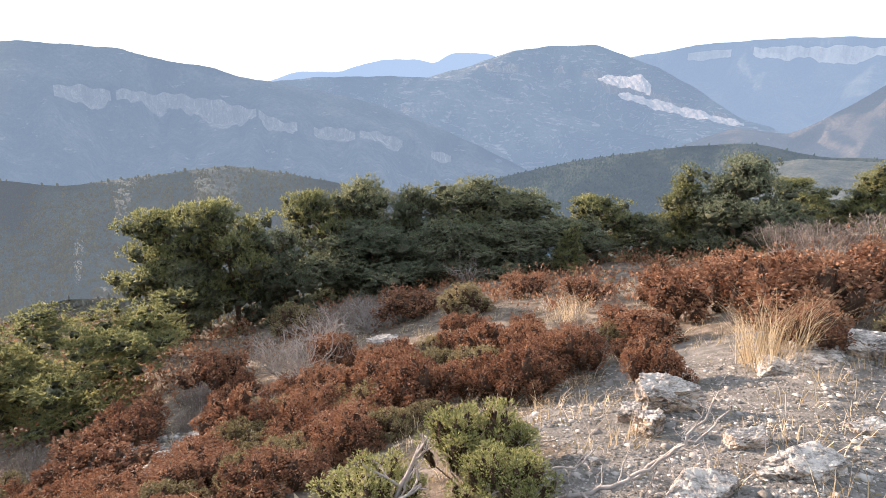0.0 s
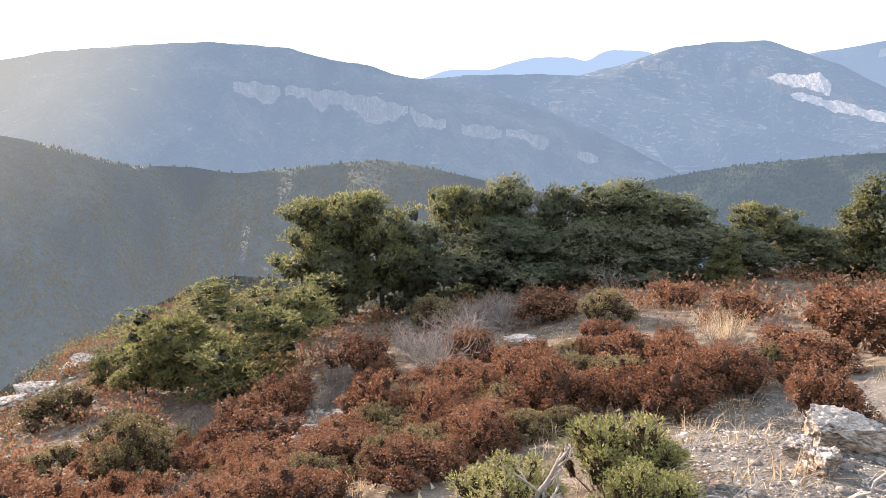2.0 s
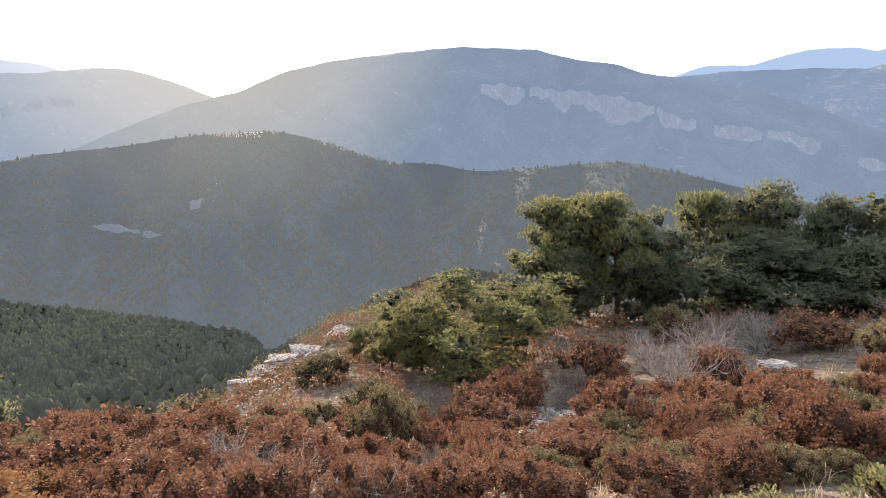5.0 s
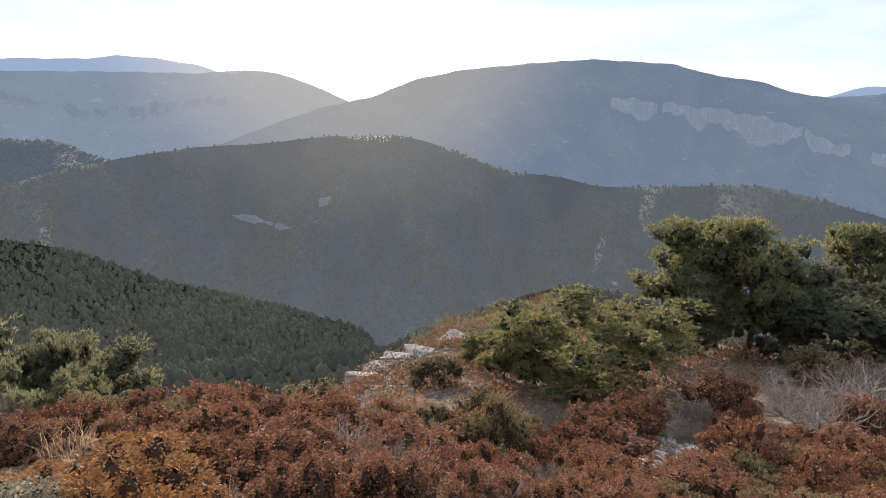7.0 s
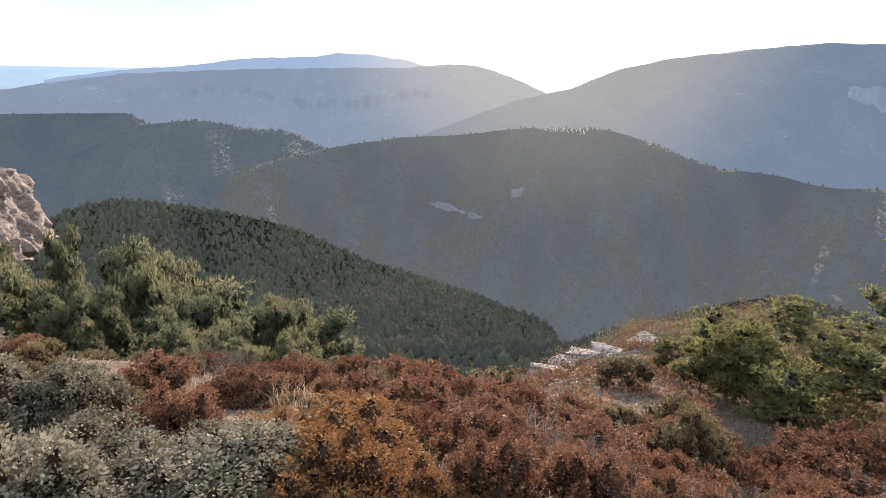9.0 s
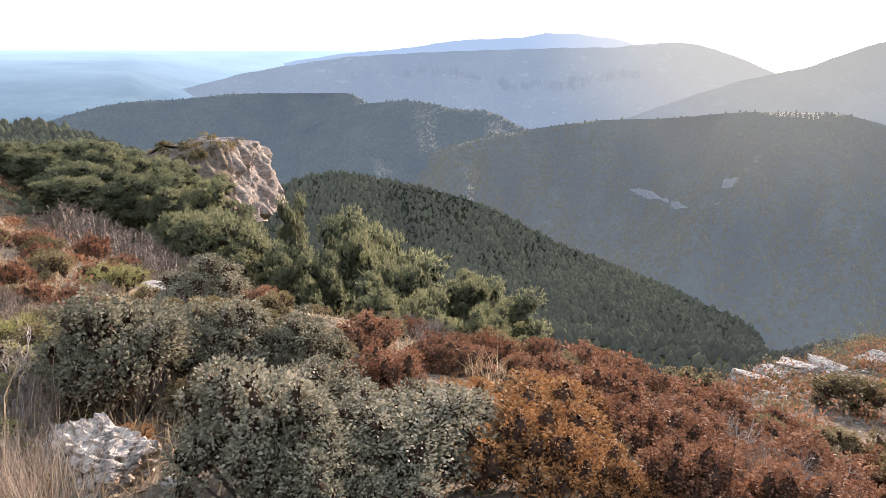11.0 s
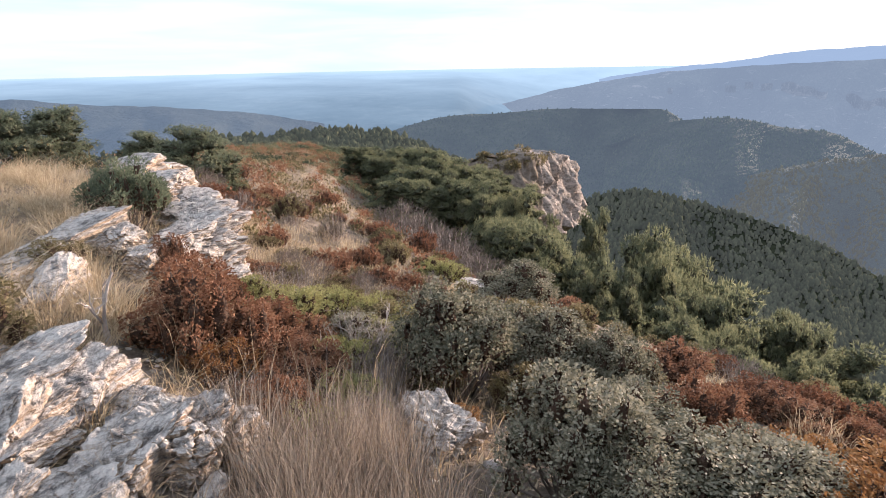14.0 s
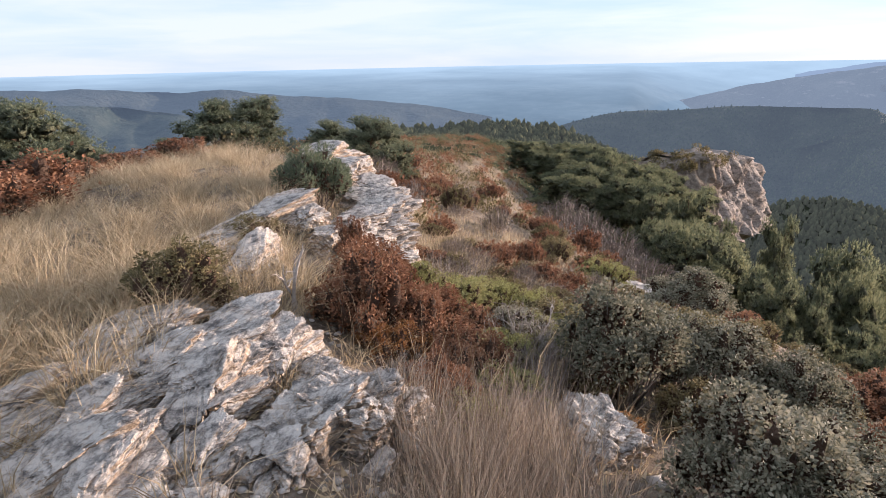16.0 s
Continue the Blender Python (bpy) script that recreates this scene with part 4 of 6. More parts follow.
def forest(name, label, grid, count, tall, material, seed, low=0.0):
    """A wood on a hillside: many small uneven crowns in one object."""
    rng = np.random.default_rng(seed)
    n, k, _ = grid.shape
    k -= 2
    cell = np.linalg.norm(grid[1:, :k - 1] - grid[:-1, :k - 1], axis=-1) * np.linalg.norm(grid[:-1, 1:k] - grid[:-1, :k - 1], axis=-1)
    cell[:, :int(low * k)] = 0
    w = cell.ravel() / cell.sum()
    c = rng.choice(len(w), count, p=w)
    i, j = c // (k - 1), c % (k - 1)
    a, b = rng.uniform(size=(count, 1)), rng.uniform(size=(count, 1))
    p = grid[i, j] * (1 - a) * (1 - b) + grid[i + 1, j] * a * (1 - b) + grid[i, j + 1] * (1 - a) * b + grid[i + 1, j + 1] * a * b
    h = tall * (0.4 + 0.9 * rng.uniform(0, 1, (count, 1, 1)) ** 1.4)
    m = 5
    ang = np.arange(m) * 2 * np.pi / m
    ring = np.stack([np.cos(ang), np.sin(ang)], -1)[None] * rng.uniform(0.75, 1.25, (count, 1, 1))
    low_r = np.concatenate([ring * 0.36, np.full((count, m, 1), 0.16)], -1)
    mid_r = np.concatenate([ring * 0.27, np.full((count, m, 1), 0.58)], -1)
    crown = np.concatenate([np.array([[[0, 0, 0.96]]]) * np.ones((count, 1, 1)), mid_r, low_r * [[[1, 1, 0.4]]]], 1)
    crown = crown + rng.normal(size=crown.shape) * 0.08
    v = crown * h + p[:, None]
    j = np.arange(m)
    j2 = (j + 1) % m
    one = np.concatenate([np.stack([0 * j, 1 + j, 1 + j2], -1)] + [np.concatenate([np.stack([1 + o + j, 1 + o + m + j, 1 + o + m + j2], -1), np.stack([1 + o + j, 1 + o + m + j2, 1 + o + j2], -1)]) for o in (0,)])
    fa = (one[None] + np.arange(count)[:, None, None] * (1 + 2 * m)).reshape(-1, 3)
    return tagged(part(name, soup(name, v.reshape(-1, 3), fa), material), label, "forest", kind="stuff")


# grey haze painted into the canopy as emission
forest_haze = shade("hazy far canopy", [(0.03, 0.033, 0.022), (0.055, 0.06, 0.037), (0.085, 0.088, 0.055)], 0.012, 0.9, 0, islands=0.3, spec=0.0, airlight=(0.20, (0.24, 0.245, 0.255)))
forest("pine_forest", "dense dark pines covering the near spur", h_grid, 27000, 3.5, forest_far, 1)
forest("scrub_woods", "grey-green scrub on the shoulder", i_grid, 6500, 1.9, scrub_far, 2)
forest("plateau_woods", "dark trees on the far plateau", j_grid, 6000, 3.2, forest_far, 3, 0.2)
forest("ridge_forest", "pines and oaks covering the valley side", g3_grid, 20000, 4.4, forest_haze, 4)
# blue haze painted into the canopy as emission
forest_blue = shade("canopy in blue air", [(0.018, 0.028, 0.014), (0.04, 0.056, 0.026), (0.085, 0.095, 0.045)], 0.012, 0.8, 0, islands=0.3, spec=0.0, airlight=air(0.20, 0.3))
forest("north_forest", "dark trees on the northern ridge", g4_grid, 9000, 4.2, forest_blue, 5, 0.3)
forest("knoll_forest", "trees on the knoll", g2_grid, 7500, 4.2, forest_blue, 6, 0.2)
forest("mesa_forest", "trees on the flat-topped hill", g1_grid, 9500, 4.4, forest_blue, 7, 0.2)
# ---- trees on the ridge ----
R = np.random.default_rng(7)
GROVE, SLOPE = "pines in the ridge grove", "pines on the cliff slope"
pine_round = grow(pine(R, 4.2, 1.3, bare=0.1, label="green pine with a rounded crown in the ridge grove", group=GROVE), 6.1, 21, -7.5, copy=False)
pine_tall = grow(pine(R, 4.4, 1.15, material=young_needles, shape="cone", bare=0.06, label="tall yellowish-green pine in the ridge grove", group=GROVE), -20.4, 23, -5.3, copy=False)
pine_flat = grow(pine(R, 4.0, 1.25, material=young_needles, bare=0.25, pad=0.6, label="pine with an umbrella crown above a bare trunk", group=GROVE), 23.4, 18.5, -10.6, copy=False)
pine_dark = grow(pine(R, 3.8, 1.4, bare=0.0, material=oak_leaves, tufts=5600, puff=0.34, pads=120, inner_size=0.35, label="dense dark evergreen tree in the ridge grove", name="evergreen_tree", group=GROVE), 13.7, 18.5, -11.9, copy=False)
pine_low = grow(pine(R, 2.3, 1.55, material=young_needles, shape="flat", bare=0.2, lean=0.15, tufts=6500, needle=0.11, puff=0.22, pads=130, pad=0.42, inner_size=0.2, label="low spreading pine at the slope's edge", group=SLOPE), 32.4, 13.6, -17.3, across=3.6, copy=False)
slope_a = grow(pine(R, 3.4, 1.25, shape="round", bare=0.3, needle=0.12, puff=0.28, pads=85, pad=0.5, inner_size=0.45, label="layered green pine on the steep slope", group=SLOPE), 76, 21, -20.0, copy=False)
slope_b = grow(pine(R, 3.3, 1.1, shape="round", bare=0.24, needle=0.12, puff=0.33, pads=90, pad=0.5, inner_size=0.45, lean=0.12, label="leaning green pine on the steep slope", group=SLOPE), 83, 20, -17.5, copy=False)
# kind, bearing, distance, degrees of the top
GROVE_A = ((pine_flat, 17.9, 18.0, -9.7, 2.5), (pine_flat, 9.6, 20.5, -9.0, 2.4), (pine_round, 2.5, 21, -8.1, 2.3), (pine_dark, 4.6, 18.6, -12.2, 3.2), (pine_round, -3.7, 20.5, -7.4, 3.4), (pine_round, -9.1, 20.5, -8.4, 2.9), (pine_dark, -6.7, 19, -11.3, 2.7), (pine_tall, -12.3, 18, -11.3, 1.0), (pine_dark, 0.0, 19.2, -11.5, 2.6))
GROVE_B = ((pine_flat, -15.8, 22, -8.5, 2.2), (pine_dark, -26.1, 22.5, -4.3, 3.0), (pine_round, -23.0, 23.5, -7.9, 3.0), (pine_flat, -31.0, 27, -5.9, 2.2), (pine_dark, -33.5, 30, -7.1, 2.2), (pine_tall, -35.0, 27, -4.2, 2.2), (pine_round, -18.2, 21.5, -9.9, 1.9), (pine_dark, -29, 25, -7.5, 2.0), (pine_dark, 8.4, 19.0, -12.6, 2.4), (pine_round, 20.6, 19.6, -11.6, 1.9), (pine_round, 23.0, 17.6, -14.6, 1.9), (pine_dark, -14.0, 20.5, -10.6, 1.8))
for k, az, d, top, width in GROVE_A + GROVE_B:
    grow(k, az, d, top, R.uniform(0, 360), across=width)
for az, d, top in ((39.5, 15, -20.8), (42.5, 17, -22.2), (26.5, 16.5, -19.6), (36.4, 14.3, -19.4)):
    grow(pine_low, az, d, top, R.uniform(0, 360))
LIMIT = np.array([(71, -26.5), (73, -24.0), (75, -20.5), (78, -20.0), (80, -19.6), (82, -18), (84, -16.1), (88, -15.7), (92, -13.5), (95, -12.4), (98, -14.2), (102, -13.6), (103.4, -10.2), (105, -8.2), (110, -7.0), (125, -6.6)])
SLOPE_WOOD = ((105.6, 24, -10.5, 2.8), (100.6, 19, -13.7, 3.1), (95.3, 27, -12.5, 2.2), (92.0, 21, -14.0, 2.8), (89.3, 19, -16.6, 2.0), (86.9, 23, -15.6, 2.5), (85.9, 17, -17.8, 2.5), (80.9, 19, -20.0, 2.0), (77.5, 17, -19.9, 1.9), (82.9, 13.5, -22.5, 1.5), (79.9, 13.5, -23.2, 1.5),
              (107.1, 27, -9.8, 2.8), (103.1, 26, -10.8, 2.4), (98.1, 23, -14.3, 2.4), (90.8, 20, -15.4, 2.1), (84.2, 21, -17.2, 2.0), (97.0, 15, -17.7, 1.6), (89.8, 13, -21.5, 1.4), (74.7, 13, -25.2, 1.2), (76.2, 15, -22.4, 1.3), (93.0, 16, -18.1, 1.7), (81.9, 15.5, -21.0, 1.5), (109.6, 30, -9.6, 2.6), (94.5, 19, -16.2, 2.0), (87.6, 15, -20.2, 1.6), (103, 21, -13.2, 2.0), (99, 27, -13.4, 2.4), (79, 21, -20.2, 2.0), (84.6, 14.2, -21.2, 1.5), (101.5, 23, -12.8, 2.2))
for i, (az, d, top, width) in enumerate(SLOPE_WOOD):
    grow((slope_a, slope_b)[i % 2], az, d, top, R.uniform(0, 360), across=width * 0.9)
for i in range(26):
    az, d = R.uniform(103, 116), R.uniform(24, 75)
    if az < 107.5 and 34 < d < 60:
        continue
    top = np.interp(az, LIMIT[:, 0], LIMIT[:, 1]) - R.uniform(0, 1.0)
    high = EYE + d * math.tan(radians(top)) - bearing(az, d).z
    if high > 0.6:
        grow((slope_a, slope_b, pine_dark)[R.integers(3)], az, d, top if high < 2.6 else math.degrees(math.atan2(bearing(az, d).z + 2.6 - EYE, d)), R.uniform(0, 360), 1.15)
for az, d, top in ((102.6, 31, -11.9), (104, 33, -9.6), (105.5, 30, -10.2), (107, 33, -8.4), (108.5, 29, -9.4), (110, 33, -7.8), (103, 34, -9.4), (101.8, 33, -10.4), (106.3, 34, -8.8), (110.5, 26, -10.0), (112, 31, -8.4), (105, 35, -8.6), (109, 36, -7.4), (111.5, 38, -7.2), (113.5, 35, -7.8)):
    grow((slope_a, slope_b)[R.integers(2)], az, d, top, R.uniform(0, 360), across=R.uniform(2.0, 3.0))
for k, az, d, top in ((pine_dark, 155.4, 14, -1.9), (pine_round, 157.8, 14.5, -2.4), (pine_dark, 152.8, 15, -4.2), (pine_dark, 142.6, 19, -2.6), (pine_dark, 139.9, 19.5, -2.5), (pine_dark, 129.5, 15, -4.4), (pine_dark, 133.3, 17, -4.7), (pine_dark, 146, 22, -5.6)):
    grow(k, az, d, top, R.uniform(0, 360), 1.35)

# ---- shrubs ----
BOX = "rusty box shrubs"


def box_kind(material, label, count=2, leaves=5600, leaf=0.032, plumes=18, group=BOX, name="box_shrub", broad=0.62, **more):
    return [shrub(R, 0.55, 0.75, material, name, label, leaves, leaf, broad, plumes, group, **more) for _ in range(count)]


OAK = dict(slim=0.22, short=0.36, upright=0.3, core=0.25, hollow=0.3)
SPRAY = dict(slim=0.19, short=0.55, upright=1.1, core=0.25, hollow=0.2, broad=0.42)
BARE = dict(wood=dead_wood, slim=0.16, short=0.75, upright=1.2, core=0.0, hollow=0.0, broad=0.07)
near_rust = box_kind(rust_leaves, "rust-brown dried box shrub on the stony slope", 4)
far_rust = box_kind(rust_leaves, "rust-brown dried box shrub on the stony slope", 4, 3200, 0.041)
near_amber = box_kind(amber_leaves, "amber-leaved box shrub glowing in low sun", 2, 5200, 0.03, 20)
near_olive = box_kind(brown_leaves, "olive-brown rounded shrub among the box", 2, group="olive-brown shrubs", name="low_shrub")
far_olive = box_kind(brown_leaves, "olive-brown rounded shrub among the box", 2, 3200, 0.041, group="olive-brown shrubs", name="low_shrub")
near_oak = box_kind(silver_leaves, "grey-green holm oak shrub with small leathery leaves", 3, 10000, 0.027, 38, "holm oak shrubs", "holm_oak_shrub", **OAK)
near_juniper = box_kind(juniper_leaves, "yellow-green juniper on the stony slope", 2, 7000, 0.034, 34, "junipers", "juniper_shrub", **SPRAY)
far_grey = box_kind(twig_wood, "grey leafless shrub on the slope", 2, 1100, 0.13, 26, "leafless shrubs", "leafless_shrub", **BARE)
PLACED = []


def sow(kinds, az, d, radius, height):
    """Sets a shrub of one of the kinds; the first of a kind is used before it is copied."""
    k = kinds[R.integers(len(kinds))]
    size = min(max(radius / 0.54, 0.45), 2.0)
    squash = min(max(height / 0.75 / size, 0.6), 1.5)
    p = bearing(az, d)
    PLACED.append((p.x, p.y, 0.55 * size))
    turn = R.uniform(0, 360)
    if k.name in USED:
        return again(k, az, d, size, turn, 0.03, squash)
    USED.add(k.name)
    return put(k, az, d, size, turn, 0.03, squash)


USED = set()
RUST_NORTH = [(18.3, 7.3, 0.57, 0.8), (12.4, 6.7, 0.42, 0.65), (4.0, 6.5, 0.63, 0.75), (8.0, 4.6, 0.37, 0.44), (-5.3, 7.9, 0.54, 0.62), (-13.5, 6.5, 0.51, 0.61), (-20.9, 5.4, 0.38, 0.56), (15.8, 3.8, 0.41, 0.33), (23.6, 5.4, 0.58, 0.4), (30.5, 7.6, 0.73, 0.4),
              (27.4, 9.8, 0.65, 0.7), (20.0, 11.5, 0.8, 0.9), (-22.5, 9.3, 0.75, 0.84), (-26.7, 10.8, 0.8, 0.8), (-8.7, 13.9, 0.72, 0.55), (-14.5, 12.1, 0.63, 0.5), (-32.1, 7.7, 0.82, 0.92), (-36.4, 8.6, 0.62, 0.86), (2.5, 13.3, 0.89, 0.6), (-17.8, 8.6, 0.49, 0.49), (-28, 8.2, 0.7, 0.8), (10, 5.6, 0.4, 0.45)]
RUST_WEST = [(58.2, 8.2, 0.69, 0.7), (62.2, 5.5, 0.56, 0.53), (51.8, 8.0, 0.59, 0.6), (36.5, 3.8, 0.39, 0.43), (22.2, 4.9, 0.54, 0.43), (7.5, 5.1, 0.48, 0.37), (27.3, 3.5, 0.37, 0.39), (30.9, 9.6, 0.6, 0.6), (27.5, 9.3, 0.53, 0.6), (64.2, 4.0, 0.47, 0.5), (50.2, 6.9, 0.63, 0.6),
             (30.6, 6.1, 0.5, 0.5), (57.4, 8.5, 0.58, 0.55), (67.4, 6.8, 0.43, 0.5), (75.9, 6.2, 0.42, 0.45), (82.8, 6.2, 0.45, 0.38), (90.9, 6.9, 0.48, 0.48), (63.5, 3.4, 0.39, 0.5), (51.2, 5.3, 0.61, 0.6), (73.2, 6.8, 0.46, 0.42), (84.4, 6.5, 0.5, 0.37), (44, 4.4, 0.45, 0.45)]
RUST_SOUTH = [(133.5, 5.2, 0.37, 0.5), (126.8, 19.2, 0.9, 0.8), (119.6, 18.0, 0.8, 0.7), (115.1, 13.1, 0.61, 0.55), (111.4, 11.8, 0.67, 0.5), (121.7, 9.0, 0.55, 0.42), (124.6, 15.7, 0.86, 0.6), (134.4, 4.4, 0.38, 0.6), (127.2, 12.6, 0.69, 0.75), (156.6, 9.0, 0.8, 0.74), (160, 8.2, 0.7, 0.7),
              (125.3, 9.5, 0.49, 0.44), (120.4, 9.3, 0.53, 0.44), (116.5, 8.8, 0.5, 0.42), (134.5, 6.0, 0.25, 0.39), (152.5, 11.5, 0.6, 0.5), (149, 13, 0.7, 0.55), (145.5, 14, 0.7, 0.5)]
RUST_SOUTH = [(az, d, r * 0.62, h * 0.75) if d > 8 and az < 140 else (az, d, r, h) for az, d, r, h in RUST_SOUTH]
for az, d, r, h in RUST_NORTH + RUST_WEST + RUST_SOUTH:
    sow(near_rust if d < 6.6 else far_rust, az, d, r, h)
for az, d, r, h in [(77.5, 3.9, 0.6, 0.45), (80.3, 3.0, 0.42, 0.5), (72.8, 3.2, 0.3, 0.33), (66.9, 3.3, 0.3, 0.25), (133.0, 4.1, 0.25, 0.3), (84.2, 3.8, 0.41, 0.37), (73.9, 5.0, 0.48, 0.4), (115.0, 3.75, 0.14, 0.2)]:
    sow(near_amber, az, d, r, h)
for az, d, r, h in [(13.2, 14.9, 0.8, 0.95), (-2.9, 12.2, 0.65, 0.8), (41.0, 7.9, 0.62, 0.95), (46.3, 14.6, 0.9, 0.8), (58.1, 13.2, 0.9, 0.7), (41.5, 10.3, 0.7, 0.8), (148.2, 4.5, 0.36, 0.45), (142.0, 6.0, 0.31, 0.28), (106, 6.5, 0.6, 0.6), (118, 5.8, 0.5, 0.45)]:
    sow(near_olive if d < 9 else far_olive, az, d, r, h)
for az, d, r, h in [(94.5, 3.0, 0.5, 0.5), (113.1, 4.5, 0.54, 0.85), (104.6, 5.1, 0.52, 0.7), (104.4, 8.3, 0.68, 0.8), (98.1, 5.0, 0.43, 0.7), (109.0, 5.2, 0.53, 0.69), (105.0, 3.1, 0.47, 0.72), (89.2, 3.2, 0.47, 0.5), (121.3, 5.2, 0.42, 0.4), (98.9, 3.6, 0.46, 0.5), (101, 2.7, 0.35, 0.45)]:
    sow(near_oak, az, d, r, h)
for az, d, r, h in [(-5.0, 3.3, 0.42, 0.55), (5.5, 2.9, 0.36, 0.36), (-8.0, 2.7, 0.3, 0.36), (110.7, 10.4, 0.59, 0.45), (126.0, 5.9, 0.46, 0.28), (131.6, 7.6, 0.3, 0.3), (119.2, 5.2, 0.47, 0.3), (122.5, 6.3, 0.4, 0.35)]:
    sow(near_juniper, az, d, r, h)
dark_juniper = box_kind(oak_leaves, "dark green juniper rooted in the ledge", 1, 7000, 0.04, 30, "junipers", "juniper_shrub", **SPRAY)
sow(dark_juniper, 136.4, 7.8, 0.52, 0.75)
sow(dark_juniper, 135.2, 8.6, 0.42, 0.6)
for az, d, r, h in [(109, 17.5, 1.2, 1.2), (111, 19, 1.2, 1.3), (107, 20, 1.2, 1.4), (113, 21, 1.2, 1.3), (106.5, 15, 0.9, 0.9), (9, 13.5, 0.8, 0.6), (6.5, 14, 0.8, 0.6), (-33, 16, 1.2, 0.9), (-36, 17, 1.2, 0.9), (-30, 18, 1.0, 0.8)]:
    sow(far_grey, az, d, r, h)
# the rest of the cover, sown where there is room
OPEN = ((25.5, 8.0, 1.35), (-30, 3.5, 2.6), (-24, 3.2, 1.6), (-16, 9.3, 1.0), (11.5, 12.2, 1.3), (148, 5, 3.2), (143, 9, 2.5), (139, 3.2, 1.2), (88, 5.2, 0.8), (3, 11, 0.9), (-12, 10.5, 0.8), (107.7, 10.5, 1.0), (50.7, 18.5, 1.6))
OPEN_XY = [(bearing(a, d), r) for a, d, r in OPEN]


def fill(count, az0, az1, d0, d1, kinds_near, kinds_far, r0, r1, close=0.8):
    for i in range(count):
        az, d = R.uniform(az0, az1), d0 + (d1 - d0) * R.uniform() ** 0.75
        r = R.uniform(r0, r1)
        p = bearing(az, d)
        if any(math.hypot(p.x - q.x, p.y - q.y) < s for q, s in OPEN_XY) or any(math.hypot(p.x - x, p.y - y) < close * (r + q) for x, y, q in PLACED):
            continue
        sow(kinds_near if d < 5.8 else kinds_far, az, d, r, r * R.uniform(0.9, 1.5))


twiggy = box_kind(twig_wood, "grey-brown leafless low shrub among dry grass", 2, 1300, 0.09, 26, "leafless shrubs", "leafless_shrub", **BARE)
for az, d, r, h in [(131, 4.4, 0.34, 0.5), (128.6, 4.1, 0.3, 0.4), (126.2, 4.3, 0.34, 0.42), (130.0, 3.7, 0.26, 0.36), (128.4, 5.2, 0.36, 0.44), (132.0, 5.6, 0.3, 0.4), (125.2, 5.1, 0.3, 0.36)]:
    sow(near_rust, az, d, r, h)
for az, d, r, h in [(117, 6.8, 0.32, 0.36), (121, 6.7, 0.3, 0.34), (115.5, 4.4, 0.26, 0.34), (107.2, 4.3, 0.3, 0.36), (102.0, 6.3, 0.4, 0.45), (96, 6.0, 0.4, 0.4)]:
    sow(near_olive, az, d, r, h)
for az, d, r, h in [(116.0, 5.6, 0.36, 0.42), (111.6, 6.0, 0.36, 0.42), (118.6, 6.4, 0.36, 0.36), (106.8, 6.1, 0.4, 0.5)]:
    sow(near_juniper, az, d, r, h)
for az, d, r, h in [(127.4, 3.5, 0.22, 0.26), (123.6, 4.0, 0.3, 0.3), (123.0, 4.7, 0.34, 0.34), (129.6, 6.0, 0.3, 0.3)]:
    sow(near_juniper, az, d, r, h)
for az, d, r, h in [(120.6, 4.2, 0.36, 0.4), (118.8, 4.5, 0.34, 0.4), (121.8, 3.6, 0.3, 0.32), (124.9, 3.5, 0.28, 0.3), (126.7, 6.4, 0.4, 0.36), (123.8, 7.2, 0.4, 0.36), (130.8, 6.9, 0.34, 0.3), (133.2, 3.6, 0.2, 0.26)]:
    sow(twiggy, az, d, r, h)
fill(330, 111, 136, 3.2, 9.5, near_rust[:1] + near_olive + twiggy * 2 + near_juniper, far_rust + far_olive * 2 + far_grey * 2, 0.14, 0.30, 0.6)
fill(470, -19, 74, 3.3, 11, near_rust * 3 + near_olive + twiggy, far_rust * 3 + far_olive + far_grey, 0.24, 0.56, 0.68)
fill(300, -17, 36, 3.6, 9.5, near_olive + near_rust, far_olive * 3 + far_rust * 2 + far_grey, 0.2, 0.4, 0.46)
fill(120, -42, -19, 5.5, 12, near_rust * 4 + near_olive, far_rust * 4 + far_olive, 0.3, 0.58, 0.66)
fill(230, 76, 132, 4.2, 16, near_rust + near_olive + near_oak, far_rust + far_olive * 2 + far_grey * 2, 0.22, 0.48, 0.72)


def scrub(name, label, zones, material, seed, leaf=0.085, per=80):
    """Low bushes too far off to tell apart, as one cover of leaf clumps; zones: (count, bearings, distances, least and greatest radius)."""
    rng = np.random.default_rng(seed)
    pos, way = [], []
    for count, az0, az1, d0, d1, r0, r1 in zones:
        for i in range(count):
            az, d, r = rng.uniform(az0, az1), math.sqrt(rng.uniform(d0 * d0, d1 * d1)), rng.uniform(r0, r1)
            p = bearing(az, d)
            if any(math.hypot(p.x - q.x, p.y - q.y) < s for q, s in OPEN_XY):
                continue
            u = unit(rng.normal(size=(per, 3)))
            u[:, 2] = np.abs(u[:, 2])
            q = u * r * rng.uniform(0.55, 1.05, (per, 1)) * (1 + 0.25 * np.sin(u[:, :1] * 5 + i)) * [[1, 1, rng.uniform(0.7, 1.2)]]
            pos.append(q + [[p.x, p.y, p.z - 0.05]])
            way.append(u * 0.6 + [[0, 0, 0.4]] + rng.normal(size=(per, 3)) * 0.5)
    v, f = leaf_soup(rng, np.concatenate(pos), np.concatenate(way), leaf, leaf * 0.6)
    return tagged(part(name, soup(name, v, f), material), label, "scrub", kind="stuff")


